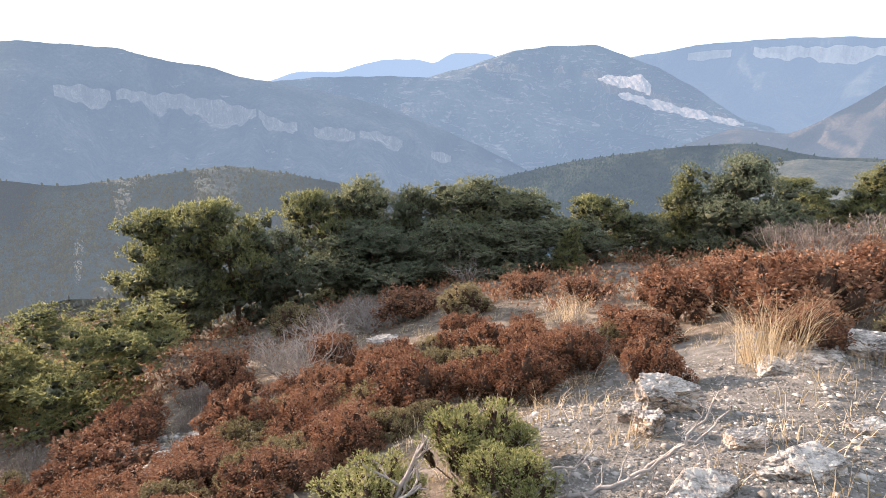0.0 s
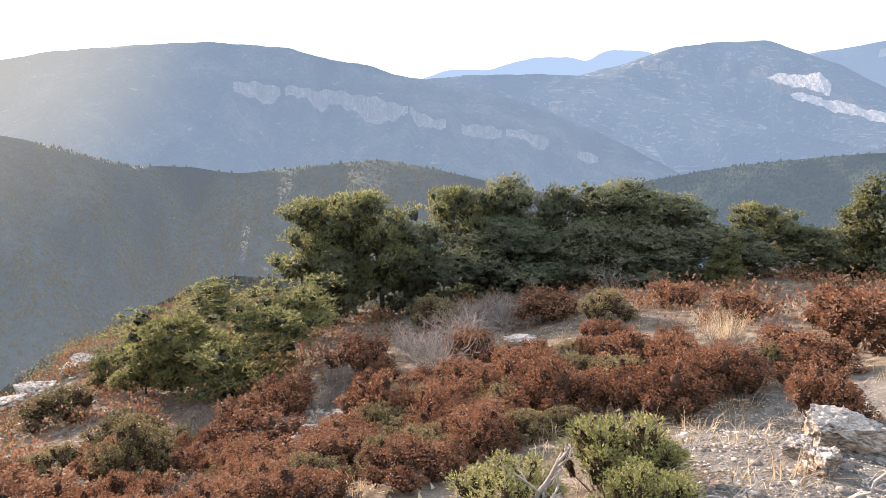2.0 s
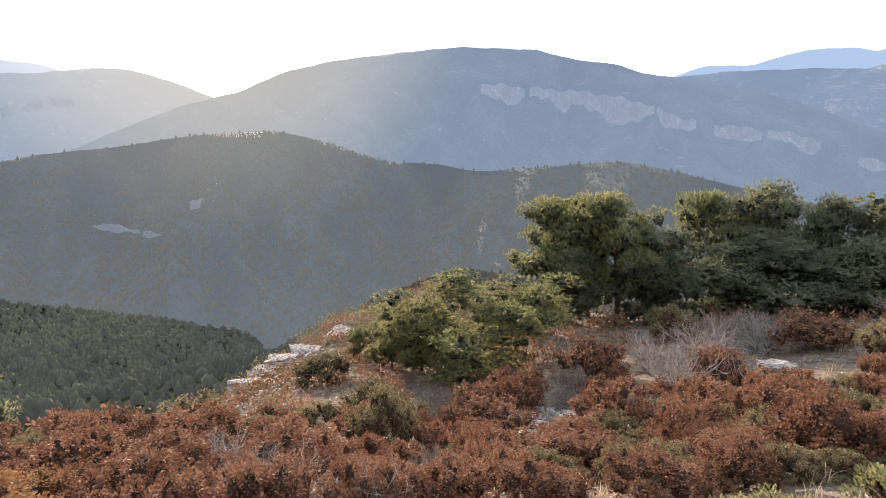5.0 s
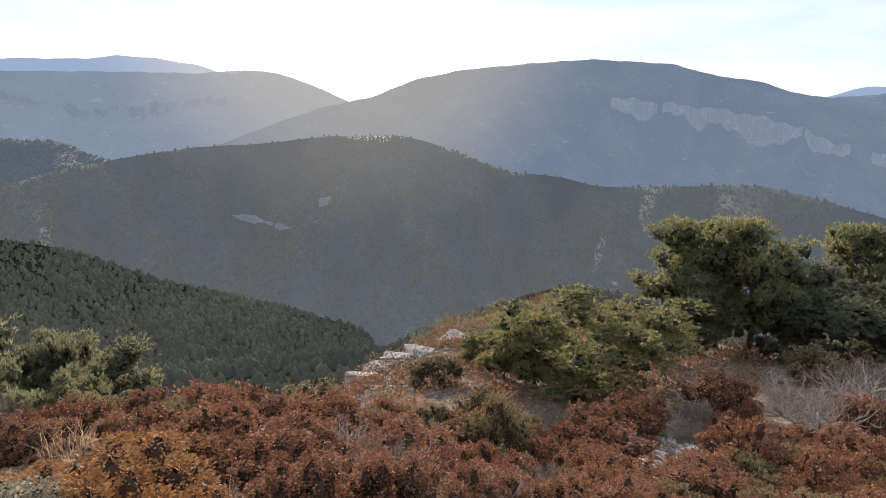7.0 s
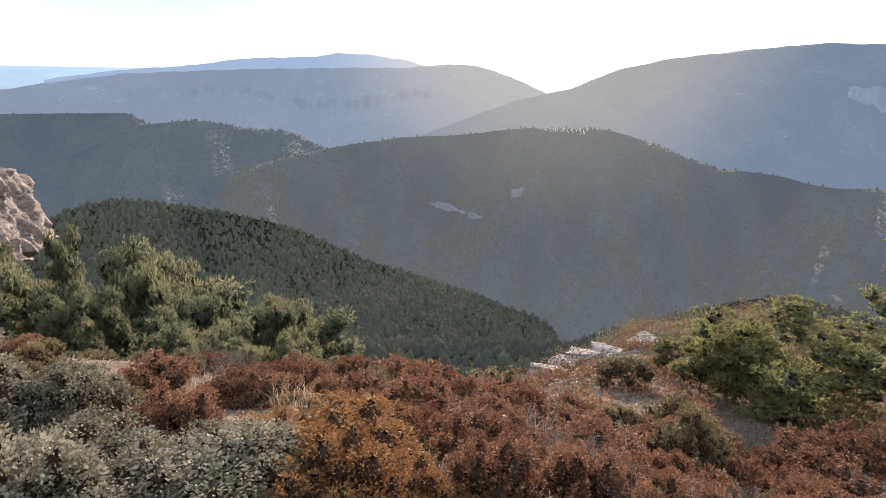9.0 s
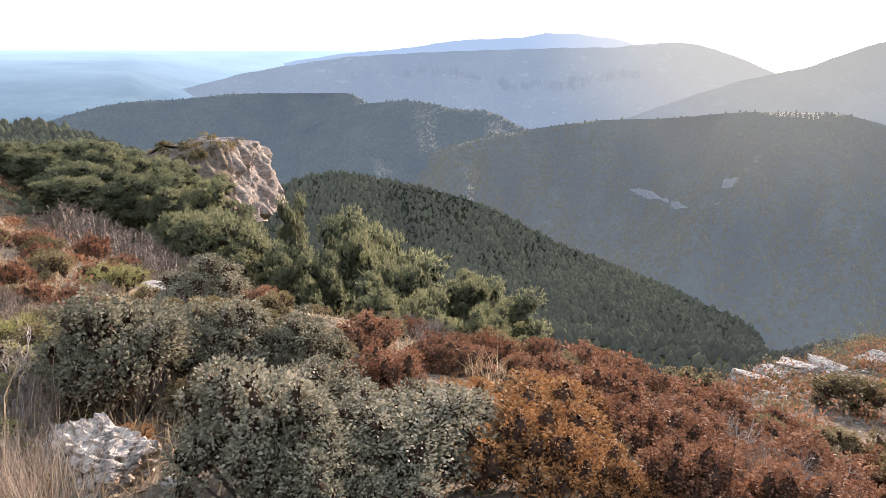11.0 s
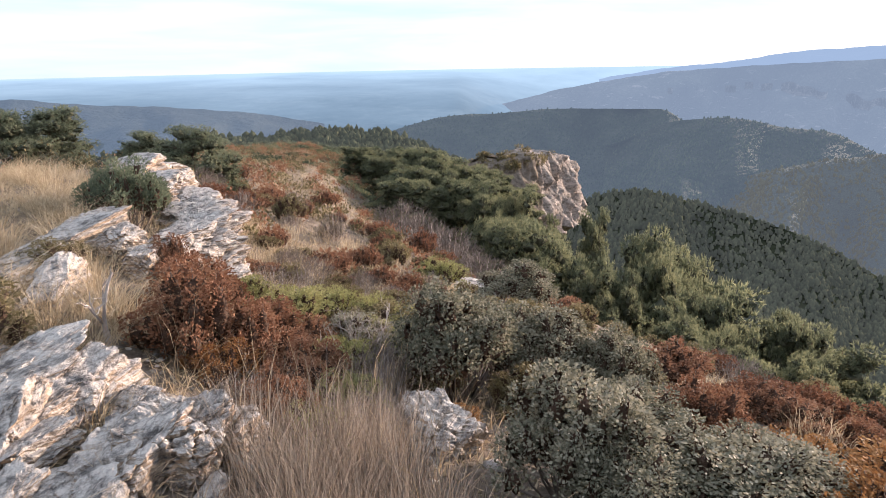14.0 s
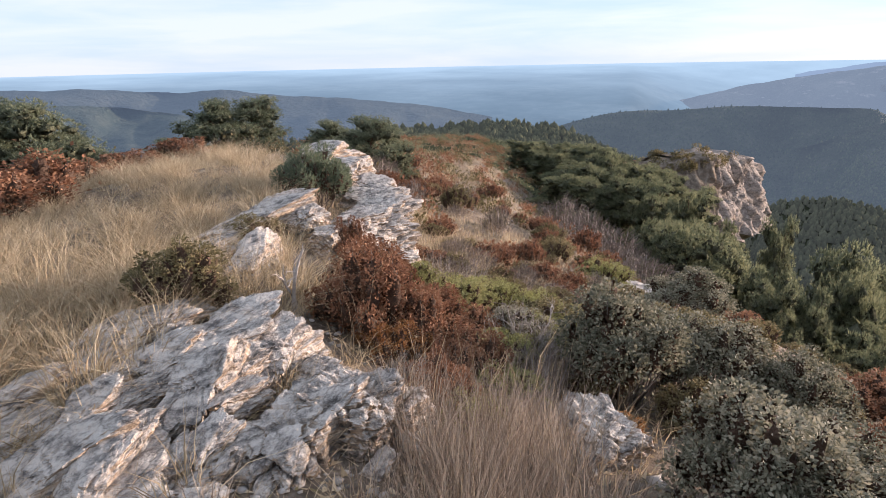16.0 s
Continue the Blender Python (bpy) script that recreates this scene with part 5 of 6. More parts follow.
scrub("rusty_scrub", "rusty low scrub over the far slope", [(260, -42, 36, 11, 20, 0.3, 0.6), (200, 36, 74, 10.5, 22, 0.3, 0.65), (300, 22, 56, 13, 48, 0.3, 0.7), (560, 106, 136, 9, 60, 0.16, 0.4), (60, 84, 104, 14, 22, 0.3, 0.5), (50, 150, 168, 9, 18, 0.4, 0.7)], rust_leaves, 51)
scrub("olive_scrub", "olive-brown low scrub over the far slope", [(70, -42, 36, 14, 26, 0.35, 0.7), (100, 50, 74, 12, 26, 0.3, 0.7), (420, 22, 56, 13, 62, 0.35, 0.9), (560, 106, 136, 9, 65, 0.18, 0.45), (70, 74, 104, 14, 30, 0.3, 0.6), (70, 99, 107, 31, 58, 0.15, 0.35), (60, 136, 168, 14, 25, 0.4, 0.8)], brown_leaves, 52)
scrub("green_scrub", "dark green low scrub along the plateau", [(260, 104, 136, 30, 100, 0.4, 1.0), (170, 22, 56, 18, 70, 0.4, 1.0)], oak_leaves, 53)

for k in near_rust + far_rust + near_amber + near_olive + far_olive + near_oak + near_juniper + far_grey + twiggy:
    if k.name not in USED:
        for o in (*k.children, k):
            bpy.data.objects.remove(o)

# ---- bare and dead wood ----
bare_label = "bare bleached grey shrub on the slope"
dead_a = put(dead_shrub(R, 1.0, 0.95, label=bare_label, stems=22, thick=0.022), 12.4, 10.4)
dead_b = put(dead_shrub(R, 0.5, 1.0, label="upright bleached dead shrub on the slope", stems=9), -3.4, 16.4)
for k, az, d, s in ((dead_a, 10.0, 12.0, 0.9), (dead_a, 15, 12.2, 0.8), (dead_b, -8.5, 18.5, 1.0), (dead_a, 6, 13, 0.8), (dead_a, 120.3, 4.9, 0.5), (dead_a, 52, 4.2, 0.4), (dead_a, 44.5, 3.6, 0.35), (dead_a, 57, 6.2, 0.5)):
    again(k, az, d, s, R.uniform(0, 360))


def dead_bough(rng, az, d, reach, height, turn, label, name="dead_branch", thick=0.016, curl=0.28):
    """A twisted, forked dead bough."""
    ob = thing(name, label, "dead branch", "dead boughs")
    wood = []

    def grow(p, w, length, r, level):
        path = sag(rng, p, w, length, 7, curl, 0.02)
        wood.append(tube(path, np.linspace(r, r * 0.4, 8), 5))
        if level < 3:
            for j in (2, 3, 5, 6):
                if rng.uniform() < 0.75:
                    grow(path[j], unit(path[j] - path[j - 1]) + rng.normal(size=3) * 0.7, length * rng.uniform(0.3, 0.55), r * 0.5, level + 1)

    grow(np.array([0, 0, 0.0]), (reach, 0, height), math.hypot(reach, height), thick, 0)
    grow(np.array([0, 0, 0.0]), (reach * 0.7, 0.3 * reach, height * 0.4), math.hypot(reach, height) * 0.7, thick * 0.8, 1)
    part("bough", soup("bough", *join(wood), smooth=True), dead_wood, ob)
    return put(ob, az, d, 1.0, turn)


def bent_bough(az, d, routes, label, seed, thick=0.014):
    """A dead bough whose limbs follow given routes (across, away, up) from its foot, with short forked twigs."""
    rng = np.random.default_rng(seed)
    ob = thing("dead_branch", label, "dead branch", "dead boughs")
    wood = []
    for k, route in enumerate(routes):
        r = np.array(route, float)
        w = np.linspace(0, len(r) - 1, 4 * len(r))
        path = np.stack([np.interp(w, np.arange(len(r)), r[:, c]) for c in range(3)], 1) + rng.normal(size=(len(w), 3)) * 0.008
        rad = np.linspace(thick, thick * 0.35, len(w)) * (1.0 if k == 0 else 0.7)
        wood.append(tube(path, rad, 6))
        for j in range(4, len(w), 2):
            twig = sag(rng, path[j], unit(path[j] - path[j - 1]) + rng.normal(size=3) * 0.8 + [0, 0, 0.25], rng.uniform(0.08, 0.24), 5, 0.35)
            wood.append(tube(twig, np.linspace(rad[j] * 0.5, 0.0012, 6), 4))
            for q in (2, 3, 4):
                wood.append(tube(sag(rng, twig[q], rng.normal(size=3) + [0, 0, 0.2], rng.uniform(0.04, 0.1), 3, 0.3), np.linspace(rad[j] * 0.25, 0.001, 4), 3))
    part("bough", soup("bough", *join(wood), smooth=True), dead_wood, ob)
    return put(ob, az, d, 1.0, az)


bent_bough(-11.5, 2.75, [[(0, 0, 0), (0.12, 0, 0.05), (0.34, 0.02, 0.12), (0.50, 0.03, 0.24), (0.66, 0.05, 0.40), (0.76, 0.1, 0.62)], [(0.34, 0.02, 0.12), (0.46, 0.1, 0.16), (0.62, 0.12, 0.32), (0.74, 0.12, 0.40), (0.86, 0.14, 0.56)], [(0, 0, 0), (-0.1, 0.05, 0.05), (0.02, 0.1, 0.12), (0.16, 0.14, 0.13), (0.26, 0.2, 0.2)], [(0.2, 0, 0.07), (0.3, -0.1, 0.05), (0.42, -0.16, 0.09), (0.6, -0.2, 0.1)]], "twisted grey dead bough lying over the stones", 3)
bent_bough(-9.5, 3.1, [[(-0.2, 0, 0.02), (-0.05, 0, 0.1), (0.1, 0.05, 0.12), (0.25, 0.05, 0.16)], [(-0.1, 0, 0.02), (0.0, 0.1, 0.16), (0.1, 0.2, 0.2)], [(0, 0, 0), (0.14, -0.05, 0.06), (0.3, -0.1, 0.08)]], "fallen tangle of grey dead twigs", 4, 0.009)
dead_bough(R, 4.0, 2.8, 0.05, 0.45, 0, "short pale dead stem inside the juniper", thick=0.018, curl=0.15)
dead_bough(R, -1.0, 2.6, 0.3, 0.2, 20, "bleached bent branch inside the juniper", thick=0.016)
dead_bough(R, 115.4, 5.0, 0.14, 0.7, 60, "thin leaning dead stem above the shrubs", thick=0.008, curl=0.1)
dead_bough(R, 140.3, 4.3, 0.05, 0.5, 0, "pale crooked dead stem beside the ledge", thick=0.014, curl=0.2)
dead_bough(R, 48, 4.0, 0.4, 0.3, 200, "grey dead twig among the box shrubs", thick=0.01)

# ---- ledge rocks ----
LEDGE = "limestone ledge blocks"
RK = np.random.default_rng(77)


def block(az, d, size, turn=0.0, tip=0.0, sink=0.25, label="pale weathered limestone block of the ledge", layers=3.5, detail=5, rough=0.2, name="rock", group=LEDGE, material=None):
    ob = tagged(part(name, rock_mesh(RK, size, detail, layers, rough), material or limestone), label, "rock", group)
    p = bearing(az, d)
    ob.matrix_basis = pose(p.x, p.y, p.z + size[2] * (1 - 2 * sink), 0, 0, turn) @ pose(0, 0, 0, 0, tip, 0)
    return ob


def slab(x, y, z, size, turn=0.0, tip=0.0, layers=1.6, detail=5, rough=0.17, label="pale weathered limestone slab of the ledge"):
    """A tilted slab with its middle at x, y, z; half sizes in metres; tip: how far the bedding dips."""
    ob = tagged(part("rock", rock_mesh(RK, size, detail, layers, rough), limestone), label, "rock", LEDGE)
    ob.matrix_basis = pose(x, y, z, 0, 0, turn) @ pose(0, 0, 0, 0, tip, 0)
    return ob


for x, y, z, size, turn, tip in ((-2.02, -3.13, 0.22, (0.45, 0.21, 0.15), 4, 10), (-1.80, -2.88, 0.24, (0.32, 0.14, 0.13), 24, 20), (-2.2, -2.9, 0.2, (0.24, 0.13, 0.11), 15, 15), (-2.26, -2.68, 0.13, (0.14, 0.11, 0.09), 10, 5), (-1.75, -3.28, 0.22, (0.42, 0.12, 0.08), 0, 9), (-1.15, -3.27, 0.17, (0.26, 0.12, 0.07), 6, 9),
                                 (-1.95, -3.75, 0.23, (0.4, 0.17, 0.07), 0, 8), (-1.4, -3.5, 0.2, (0.5, 0.13, 0.06), -4, 8), (-1.2, -3.05, 0.18, (0.5, 0.12, 0.07), 5, 9), (-0.9, -3.3, 0.16, (0.35, 0.12, 0.05), 0, 8), (-1.25, -2.66, 0.14, (0.28, 0.15, 0.07), 10, 6), (-0.92, -2.78, 0.14, (0.14, 0.1, 0.07), 10, 6)):
    slab(x, y, z, size, turn, tip)
for x, y, z, size, turn, tip in ((-1.84, -2.40, 0.10, (0.34, 0.2, 0.17), 12, 8), (-2.09, -2.30, 0.08, (0.2, 0.21, 0.18), 20, 4), (-2.26, -2.24, 0.04, (0.15, 0.19, 0.17), 5, 0), (-1.54, -2.52, 0.09, (0.22, 0.14, 0.11), 5, 12)):
    slab(x, y, z, size, turn, tip, 0.0, rough=0.2, label="broad pitted limestone block of the ledge")
for x, y, z, size, turn, tip in ((-3.9, -4.85, 0.27, (0.55, 0.2, 0.13), 2, 11), (-4.2, -4.6, 0.22, (0.2, 0.18, 0.16), 10, 8), (-4.1, -4.3, 0.1, (0.16, 0.14, 0.14), 10, 4), (-3.2, -4.15, 0.24, (0.34, 0.13, 0.12), 25, 18), (-3.3, -4.75, 0.2, (0.45, 0.14, 0.07), 0, 9), (-2.75, -4.5, 0.2, (0.3, 0.12, 0.05), 0, 9), (-4.55, -5.3, 0.2, (0.3, 0.2, 0.14), 8, 10)):
    slab(x, y, z, size, turn, tip, detail=4)
for k in range(5):
    p = bearing(132.2 - 0.4 * k, 6.8 + 0.75 * k)
    for c in range(3):
        slab(p.x + RK.uniform(-0.1, 0.1), p.y + RK.uniform(-0.1, 0.1), p.z + 0.05 + 0.13 * c, (0.46 - 0.05 * c, 0.4 - 0.05 * c, 0.09), RK.uniform(-10, 40), 6, 1.5, 4, 0.2, "thin stacked limestone bed of the ledge")
for az, d, size, turn in ((133.3, 10.6, (0.5, 0.4, 0.26), 20), (134.6, 12, (0.5, 0.4, 0.3), 10), (133.0, 13.2, (0.5, 0.4, 0.32), 10), (134.2, 9.6, (0.35, 0.3, 0.2), 0)):
    block(az, d, size, turn, 8, detail=4)
for i in range(22):
    x, y = RK.uniform(-2.45, -0.85), RK.uniform(-3.6, -2.4)
    r = RK.uniform(0.05, 0.12)
    slab(x, y, float(land(x, y)[0]) + r * 0.7, (r * RK.uniform(1.4, 2.4), r, r * 0.75), RK.uniform(-10, 30), RK.uniform(4, 20), 2.0, 4, 0.22, "cracked limestone block of the ledge")
for i in range(30):
    az, d = R.uniform(136, 161), R.uniform(2.7, 4.2)
    r = R.uniform(0.025, 0.06)
    block(az, d, (r * 1.6, r, r * 0.7), R.uniform(-20, 30), R.uniform(5, 22), 0.2, "small broken limestone block of the ledge", 2.0, 3)
for i in range(26):
    az, d = R.uniform(128.5, 134), R.uniform(6.0, 12)
    r = R.uniform(0.06, 0.16)
    block(az, d, (r * 1.4, r, r * 0.7), R.uniform(-30, 40), R.uniform(0, 20), 0.15, "small broken limestone block of the ledge", 2.0, 3)
slab(-3.28, -1.62, -0.50, (0.27, 0.19, 0.17), 60, 8, 0.0, rough=0.2, label="grey limestone boulder beside the dry grass")
for az, d, size, turn in ((-22.4, 4.3, (0.23, 0.16, 0.15), 10), (-21.0, 3.8, (0.1, 0.09, 0.1), 30), (-19.4, 4.0, (0.08, 0.07, 0.07), 60), (-36.8, 6.3, (0.28, 0.2, 0.14), 20), (-33.5, 5.9, (0.42, 0.22, 0.06), 60), (-34.0, 3.4, (0.24, 0.14, 0.06), 40), (-26.4, 2.9, (0.2, 0.12, 0.06), 50),
                          (-38.0, 4.3, (0.14, 0.1, 0.05), 0), (-17.7, 9.3, (0.26, 0.2, 0.07), 10), (-30.5, 5.6, (0.2, 0.12, 0.06), 70), (-29.5, 3.7, (0.12, 0.08, 0.05), 0), (24.8, 8.0, (0.2, 0.14, 0.08), 0), (27.1, 9.0, (0.18, 0.12, 0.08), 40)):
    block(az, d, size, turn, R.uniform(-6, 6), 0.28, "pale limestone boulder on the stony ground", 0.0, 4, 0.16, group="loose boulders")
for az, d, size, turn in ((22.3, 8.7, (0.15, 0.12, 0.08), 0), (29.5, 8.8, (0.28, 0.16, 0.08), 20), (25.5, 7.4, (0.16, 0.1, 0.07), 50), (4.7, 11.4, (0.3, 0.2, 0.1), 0), (51.4, 19.0, (0.5, 0.4, 0.25), 50), (49.6, 19.6, (0.6, 0.4, 0.25), 40), (47.5, 20.5, (0.5, 0.4, 0.25), 40), (43.5, 22.0, (0.7, 0.5, 0.3), 30),
                          (53, 16.5, (0.7, 0.4, 0.35), 50), (80.5, 31, (1.5, 1.0, 1.1), 20), (77.5, 33, (1.4, 1.0, 1.0), 20), (107.7, 10.8, (0.6, 0.4, 0.1), 30)):
    block(az, d, size, turn, R.uniform(-6, 6), 0.28, "pale limestone outcrop on the slope", 2.5, 4, 0.2, group="outcrops")


# ---- the cliff ----
def cliff_wall():
    """The limestone wall and its bare top, along a rim given as (bearing, distance, height from the eye)."""
    a = np.array([(105.5, 36.5, -6.3), (103.4, 37, -5.8), (101.6, 37.5, -5.6), (99.8, 40, -5.6), (98.3, 44, -6.0), (97.4, 48, -6.8), (96.7, 54, -7.9), (96.6, 62, -9.5), (98, 70, -11)])
    t = np.linspace(0, len(a) - 1, 170)
    az, d, z = (np.interp(t, np.arange(len(a)), a[:, c]) for c in range(3))
    z = z - 3.0 * (1 - np.minimum(1, t / 0.6)) - 3.0 * np.maximum(0, t - 7)
    x, y = -np.sin(np.radians(az)) * d, np.cos(np.radians(az)) * d
    run = unit(np.stack([np.gradient(x), np.gradient(y)], 1))
    run = unit(np.stack([np.convolve(np.pad(run[:, c], 8, mode="edge"), np.ones(17) / 17, "valid") for c in range(2)], 1))
    out = np.stack([run[:, 1], -run[:, 0]], 1)
    prof = [(-7, -4.0), (-5, -1.6), (-3, -0.3), (-1.6, 0.1), (-0.8, 0.08), (-0.3, 0.0)] + [(0.05 + 1.3 * (k / 30) ** 1.3, -5.0 * k / 30) for k in range(1, 31)]
    rows = []
    for i in range(len(t)):
        low = 0.45 + 0.55 * min(1, max(0, t[i] - 1.6) / 1.4)
        for o, h in prof:
            p = Vector((x[i] + out[i, 0] * o, y[i] + out[i, 1] * o, EYE + z[i] + h * low))
            q = Vector((p.x * 0.5, p.y * 0.5, p.z * 0.16))
            crag = 1.0 * noise.fractal(q, 0.7, 2.2, 6) - 0.5 * max(0.0, 0.25 - noise.voronoi(q * 1.7)[0][1] + noise.voronoi(q * 1.7)[0][0]) * 4 + 0.12 * math.sin(p.z * 3.1 + 2 * noise.noise(q * 2))
            crag = crag * 0.9 * low if o > -0.5 else crag * 0.12
            rows.append((p.x + out[i, 0] * crag, p.y + out[i, 1] * crag, p.z + 0.25 * noise.fractal(p * 0.9, 0.8, 2.0, 4)))
    n, k = len(t), len(prof)
    i, j = np.meshgrid(np.arange(n - 1), np.arange(k - 1), indexing="ij")
    q = np.stack([i * k + j, i * k + j + 1, (i + 1) * k + j + 1, (i + 1) * k + j], -1).reshape(-1, 4)
    ob = tagged(part("cliff", soup("cliff", np.array(rows), q), cliff_stone), "warm limestone cliff below a bare flat top", "cliff", kind="structure")
    ob.data.materials.append(soil)
    ob.data.polygons.foreach_set("material_index", np.where((j.ravel() < 3) | (t[i.ravel()] < 2.7), 1, 0).astype(np.int32))
    rng, grid = np.random.default_rng(5), np.array(rows).reshape(n, k, 3)
    pos, way = [], []
    for _ in range(70):
        c, r = grid[rng.integers(0, int(n * 0.5)), rng.integers(1, 9)], rng.uniform(0.15, 0.38)
        u = unit(rng.normal(size=(90, 3)))
        pos.append(c + u * r * rng.uniform(0.4, 1.1, (90, 1)) * [[1, 1, 0.8]])
        way.append(u + [[0, 0, 0.4]])
    v, f = leaf_soup(rng, np.concatenate(pos), np.concatenate(way), 0.11, 0.07)
    tagged(part("cliff_scrub", soup("cliff_scrub", v, f), brown_leaves), "small olive-brown bushes rooted on the cliff top", "scrub", kind="stuff")
    return ob


cliff_wall()


# ---- grass and stones ----
def grass(name, label, spots, blades, height, width, material, seed, splay=0.35, curve=0.35):
    """Tufts of dry blades; spots: (x, y, radius, height factor)."""
    rng = np.random.default_rng(seed)
    spots = np.asarray(spots, float)
    n = len(spots) * blades
    k = np.repeat(np.arange(len(spots)), blades)
    a, r = rng.uniform(0, 2 * np.pi, n), np.sqrt(rng.uniform(0, 1, n)) * spots[k, 2]
    x, y = spots[k, 0] + np.cos(a) * r, spots[k, 1] + np.sin(a) * r
    base = np.stack([x, y, land(x, y) - 0.02], 1)
    lean = np.stack([np.cos(a), np.sin(a)], 1) * rng.uniform(0, splay, n)[:, None] + rng.normal(size=(n, 2)) * splay * 0.5
    h = (height * spots[k, 3] * rng.uniform(0.45, 1.15, n))[:, None]
    side = np.stack([-np.sin(a + 1), np.cos(a + 1), np.zeros(n)], 1) * width * rng.uniform(0.6, 1.3, n)[:, None]
    mid = base + np.concatenate([lean * h * 0.5, h * 0.6], 1)
    tip = base + np.concatenate([lean * h * (1 + curve * 2), h], 1)
    v = np.stack([base - side, base + side, mid - side * 0.7, mid + side * 0.7, tip], 1).reshape(-1, 3)
    b = np.arange(n)[:, None] * 5
    f = np.concatenate([b + [0, 1, 3], b + [0, 3, 2], b + [2, 3, 4]])
    return tagged(part(name, soup(name, v, f), material), label, "grass", kind="stuff")


def spread(rng, count, az0, az1, d0, d1, r0, r1, power=1.0, tall=(0.7, 1.2)):
    out = []
    for i in range(count):
        p = bearing(rng.uniform(az0, az1), d0 + (d1 - d0) * rng.uniform() ** power)
        out.append((p.x, p.y, rng.uniform(r0, r1), rng.uniform(*tall)))
    return out


G = np.random.default_rng(21)
grass("meadow_grass", "golden dry grass over the ridge top", spread(G, 800, 138, 170, 4.4, 14, 0.06, 0.16, tall=(0.4, 1.3)) + spread(G, 60, 150, 168, 3.6, 5.5, 0.06, 0.14, tall=(0.7, 1.5)) + spread(G, 40, 137, 168, 2.4, 4.4, 0.04, 0.09, tall=(0.4, 0.9)), 60, 0.30, 0.0024, straw, 31, 0.85)
grass("tall_grass", "grey-brown dry stalks before the ledge", spread(G, 60, 121, 134, 1.9, 3.3, 0.06, 0.16) + spread(G, 16, 112, 121, 2.0, 2.9, 0.05, 0.12, tall=(0.4, 0.9)) + spread(G, 16, 134, 160, 1.9, 2.6, 0.04, 0.1, tall=(0.4, 0.7)), 64, 0.52, 0.0018, grey_grass, 32, 0.24, 0.2)
grass("slope_grass", "straw-coloured tufts between the shrubs", spread(G, 600, -40, 36, 3, 18, 0.08, 0.22, 0.8) + spread(G, 400, 36, 76, 3, 10.5, 0.08, 0.22, 0.8) + spread(G, 1100, 76, 136, 3.2, 26, 0.08, 0.26, 0.8) + spread(G, 700, 110, 136, 3.2, 11, 0.08, 0.2, 0.8) + spread(G, 1500, 106, 135, 8, 40, 0.12, 0.3, 0.8), 20, 0.2, 0.003, straw, 33, 0.55)
grass("golden_tufts", "tall golden grass tufts among the stones", [(p.x, p.y, r, h) for p, r, h in ((bearing(-30.5, 5.7), 0.22, 1.9), (bearing(-29, 6.0), 0.15, 1.5), (bearing(-13.1, 10.3), 0.25, 1.5), (bearing(80, 6.0), 0.25, 0.9), (bearing(124, 8.2), 0.4, 1.0), (bearing(119, 12), 0.4, 1.0), (bearing(156, 3.6), 0.1, 0.9), (bearing(157, 5), 0.25, 1.3))], 160, 0.38, 0.0025, straw, 34, 0.4)

grass("weed_stalks", "long pale dry stalks standing over the ledge shrubs", spread(G, 26, 112, 137, 2.3, 4.6, 0.04, 0.12, tall=(0.8, 1.5)), 5, 0.55, 0.0022, straw, 35, 0.3, 0.3)


def gravel(name, label, spots, material, seed):
    """Loose broken stones: uneven six-sided chips."""
    rng = np.random.default_rng(seed)
    s = np.asarray(spots, float)
    n = len(s)
    shape = np.array([[1, 0, 0], [0.3, 0.9, 0.1], [-0.9, 0.4, 0], [-0.5, -0.9, 0.1], [0.6, -0.7, 0], [0.1, 0.1, 0.75], [0, 0, -0.6]])
    f = np.array([(5, 0, 1), (5, 1, 2), (5, 2, 3), (5, 3, 4), (5, 4, 0), (6, 1, 0), (6, 2, 1), (6, 3, 2), (6, 4, 3), (6, 0, 4)])
    v = shape[None] * (1 + rng.normal(size=(n, 7, 3)) * 0.22)
    a = rng.uniform(0, 2 * np.pi, n)
    c, q = np.cos(a)[:, None], np.sin(a)[:, None]
    v = np.stack([v[..., 0] * c - v[..., 1] * q, v[..., 0] * q + v[..., 1] * c, v[..., 2] * rng.uniform(0.3, 0.65, (n, 1))], -1) * s[:, None, 2:3]
    v = v + np.stack([s[:, 0], s[:, 1], land(s[:, 0], s[:, 1]) + s[:, 2] * 0.1], 1)[:, None]
    fa = (f[None] + np.arange(n)[:, None, None] * 7).reshape(-1, 3)
    return tagged(part(name, soup(name, v.reshape(-1, 3), fa), material), label, "stones", kind="stuff")


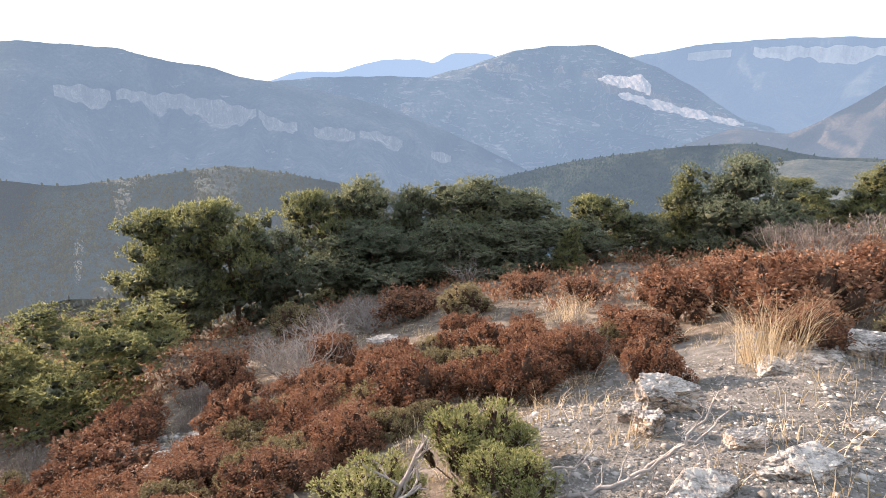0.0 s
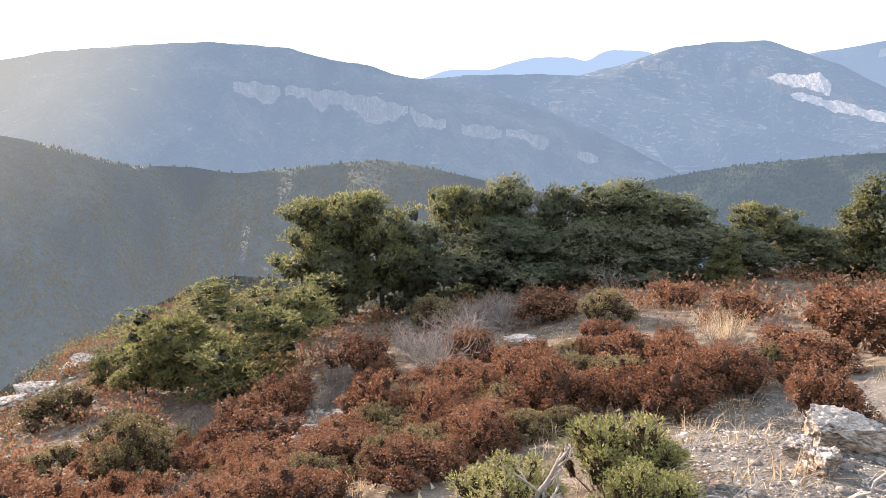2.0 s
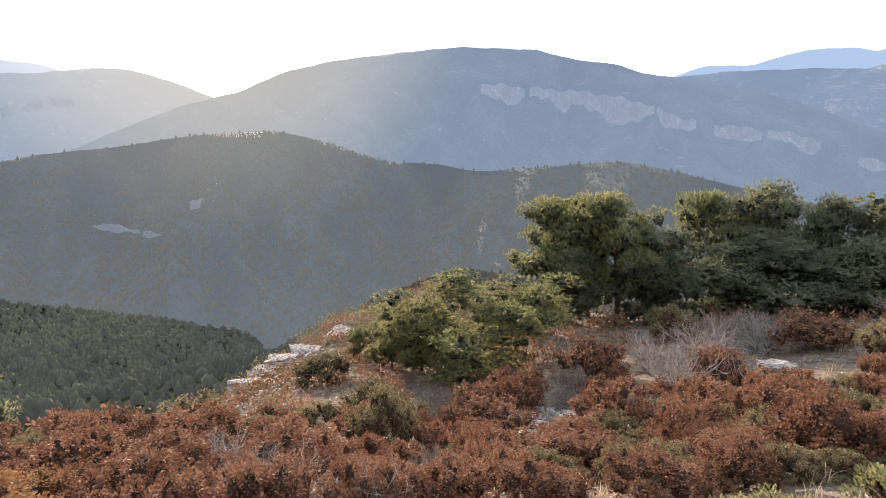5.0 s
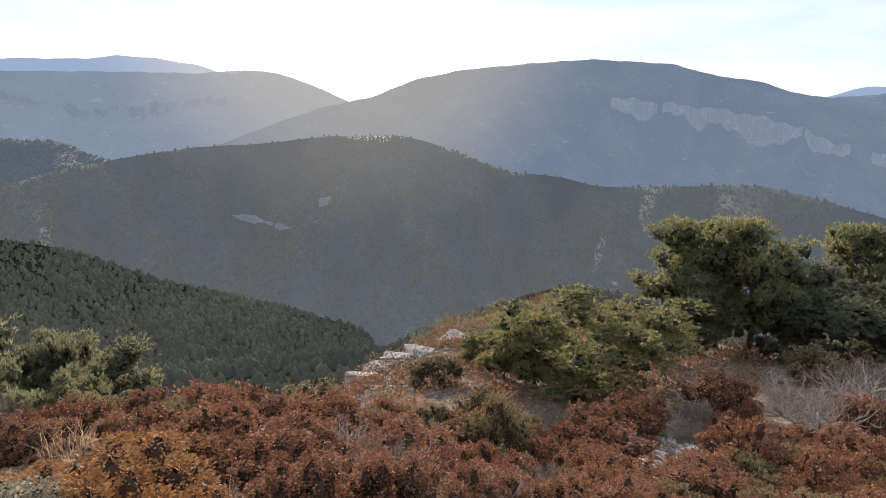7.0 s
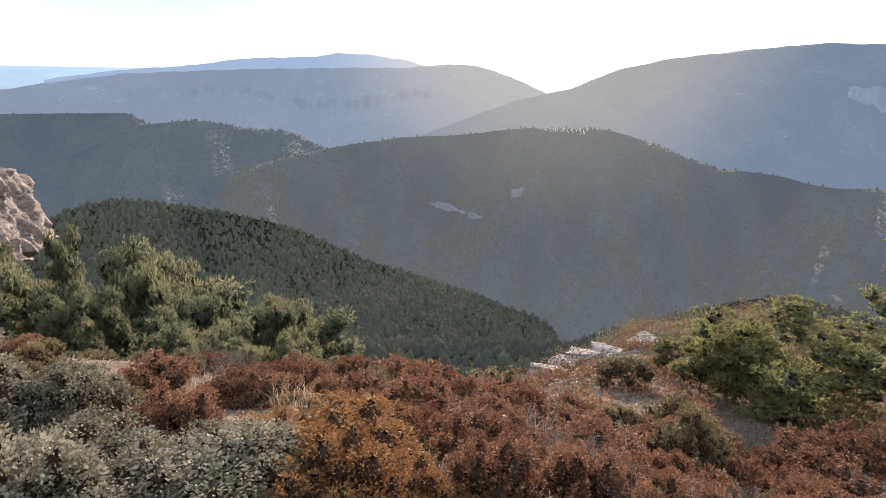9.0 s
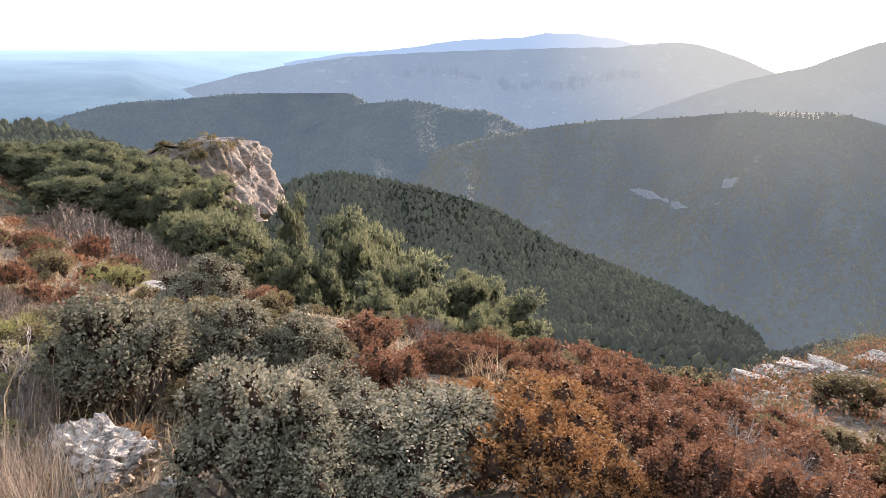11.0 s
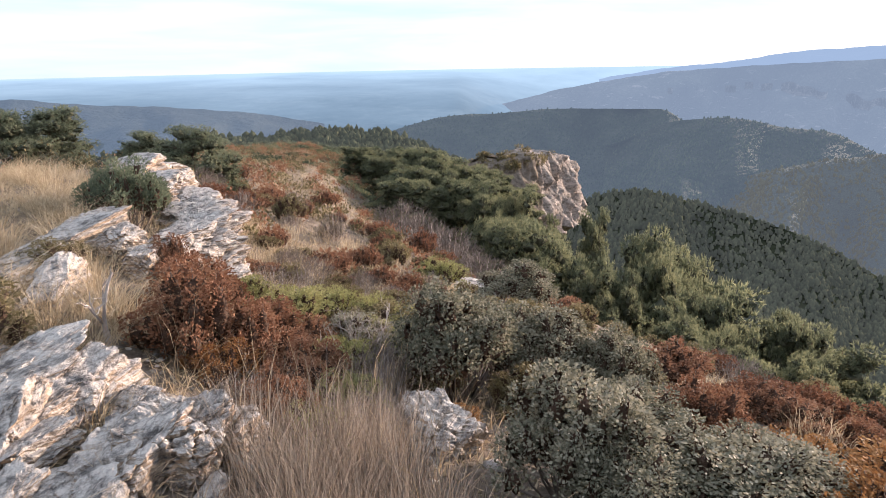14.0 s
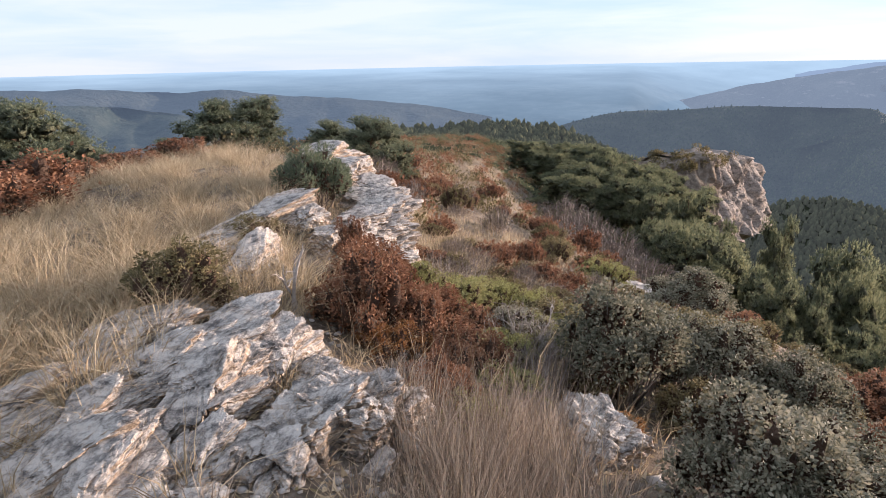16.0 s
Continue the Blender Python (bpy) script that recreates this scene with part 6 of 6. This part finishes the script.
chips = shade("pale stone chips", [(0.16, 0.147, 0.13), (0.29, 0.268, 0.243), (0.45, 0.415, 0.378)], 3, 0.9, 0.4, 40, islands=0.7)
gravel("gravel", "pale broken stones on the bare ground", spread(G, 9000, -43, -10, 1.6, 6.8, 0.004, 0.017, 0.8) + spread(G, 320, -42, -12, 2.0, 6.4, 0.02, 0.045, 0.8) + spread(G, 500, 20, 31, 6.6, 9.6, 0.02, 0.08) + spread(G, 900, 132, 165, 1.8, 4.5, 0.006, 0.035) + spread(G, 1200, -12, 134, 2, 20, 0.015, 0.07, 0.7) + spread(G, 120, 44, 56, 14, 20, 0.04, 0.14), chips, 41)


def valley_wood():
    """Trees on the valley floor and the slopes below the ridge."""
    for name, label, az, d, count in (("valley_forest", "green trees on the valley floor", np.arange(20, 97, 1.0), np.geomspace(62, 420, 46), 15000), ("gorge_forest", "green trees below the cliff", np.arange(96, 114, 1.0), np.geomspace(140, 420, 24), 900)):
        A, D = np.meshgrid(np.radians(az), d, indexing="ij")
        x, y = -np.sin(A) * D, np.cos(A) * D
        grid = np.stack([x, y, land(x.ravel(), y.ravel()).reshape(x.shape)], -1)
        # forest_far brings its painted haze to these nearer trees too
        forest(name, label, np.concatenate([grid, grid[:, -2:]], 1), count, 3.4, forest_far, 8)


valley_wood()


def litter(name, label, spots, material, seed):
    """Fallen leaves and bits of stalk lying on the ground."""
    rng = np.random.default_rng(seed)
    s = np.asarray(spots, float)
    n = len(s)
    base = np.stack([s[:, 0], s[:, 1], land(s[:, 0], s[:, 1]) + 0.004], 1)
    a, ln = rng.uniform(0, 2 * np.pi, n), s[:, 2:3]
    fwd = np.stack([np.cos(a), np.sin(a), rng.uniform(-0.05, 0.5, n)], 1) * ln
    side = np.stack([-np.sin(a), np.cos(a), rng.uniform(-0.2, 0.4, n)], 1) * ln * rng.uniform(0.1, 0.45, (n, 1))
    v = np.stack([base - side, base + side, base + fwd * 1.6], 1).reshape(-1, 3)
    return tagged(part(name, soup(name, v, np.arange(3 * n).reshape(-1, 3)), material), label, "leaf litter", kind="stuff")


litter("leaf_litter", "brown fallen leaves and stalks on the ground", spread(G, 9000, -40, 80, 2.2, 13, 0.008, 0.03, 0.8) + spread(G, 12000, 80, 170, 1.6, 12, 0.008, 0.03, 0.8), brown_leaves, 61)
litter("straw_litter", "bleached straw lying on the ground", spread(G, 6000, -12, 80, 2.2, 13, 0.01, 0.05, 0.8) + spread(G, 9000, 80, 170, 1.6, 12, 0.01, 0.05, 0.8), straw, 62)
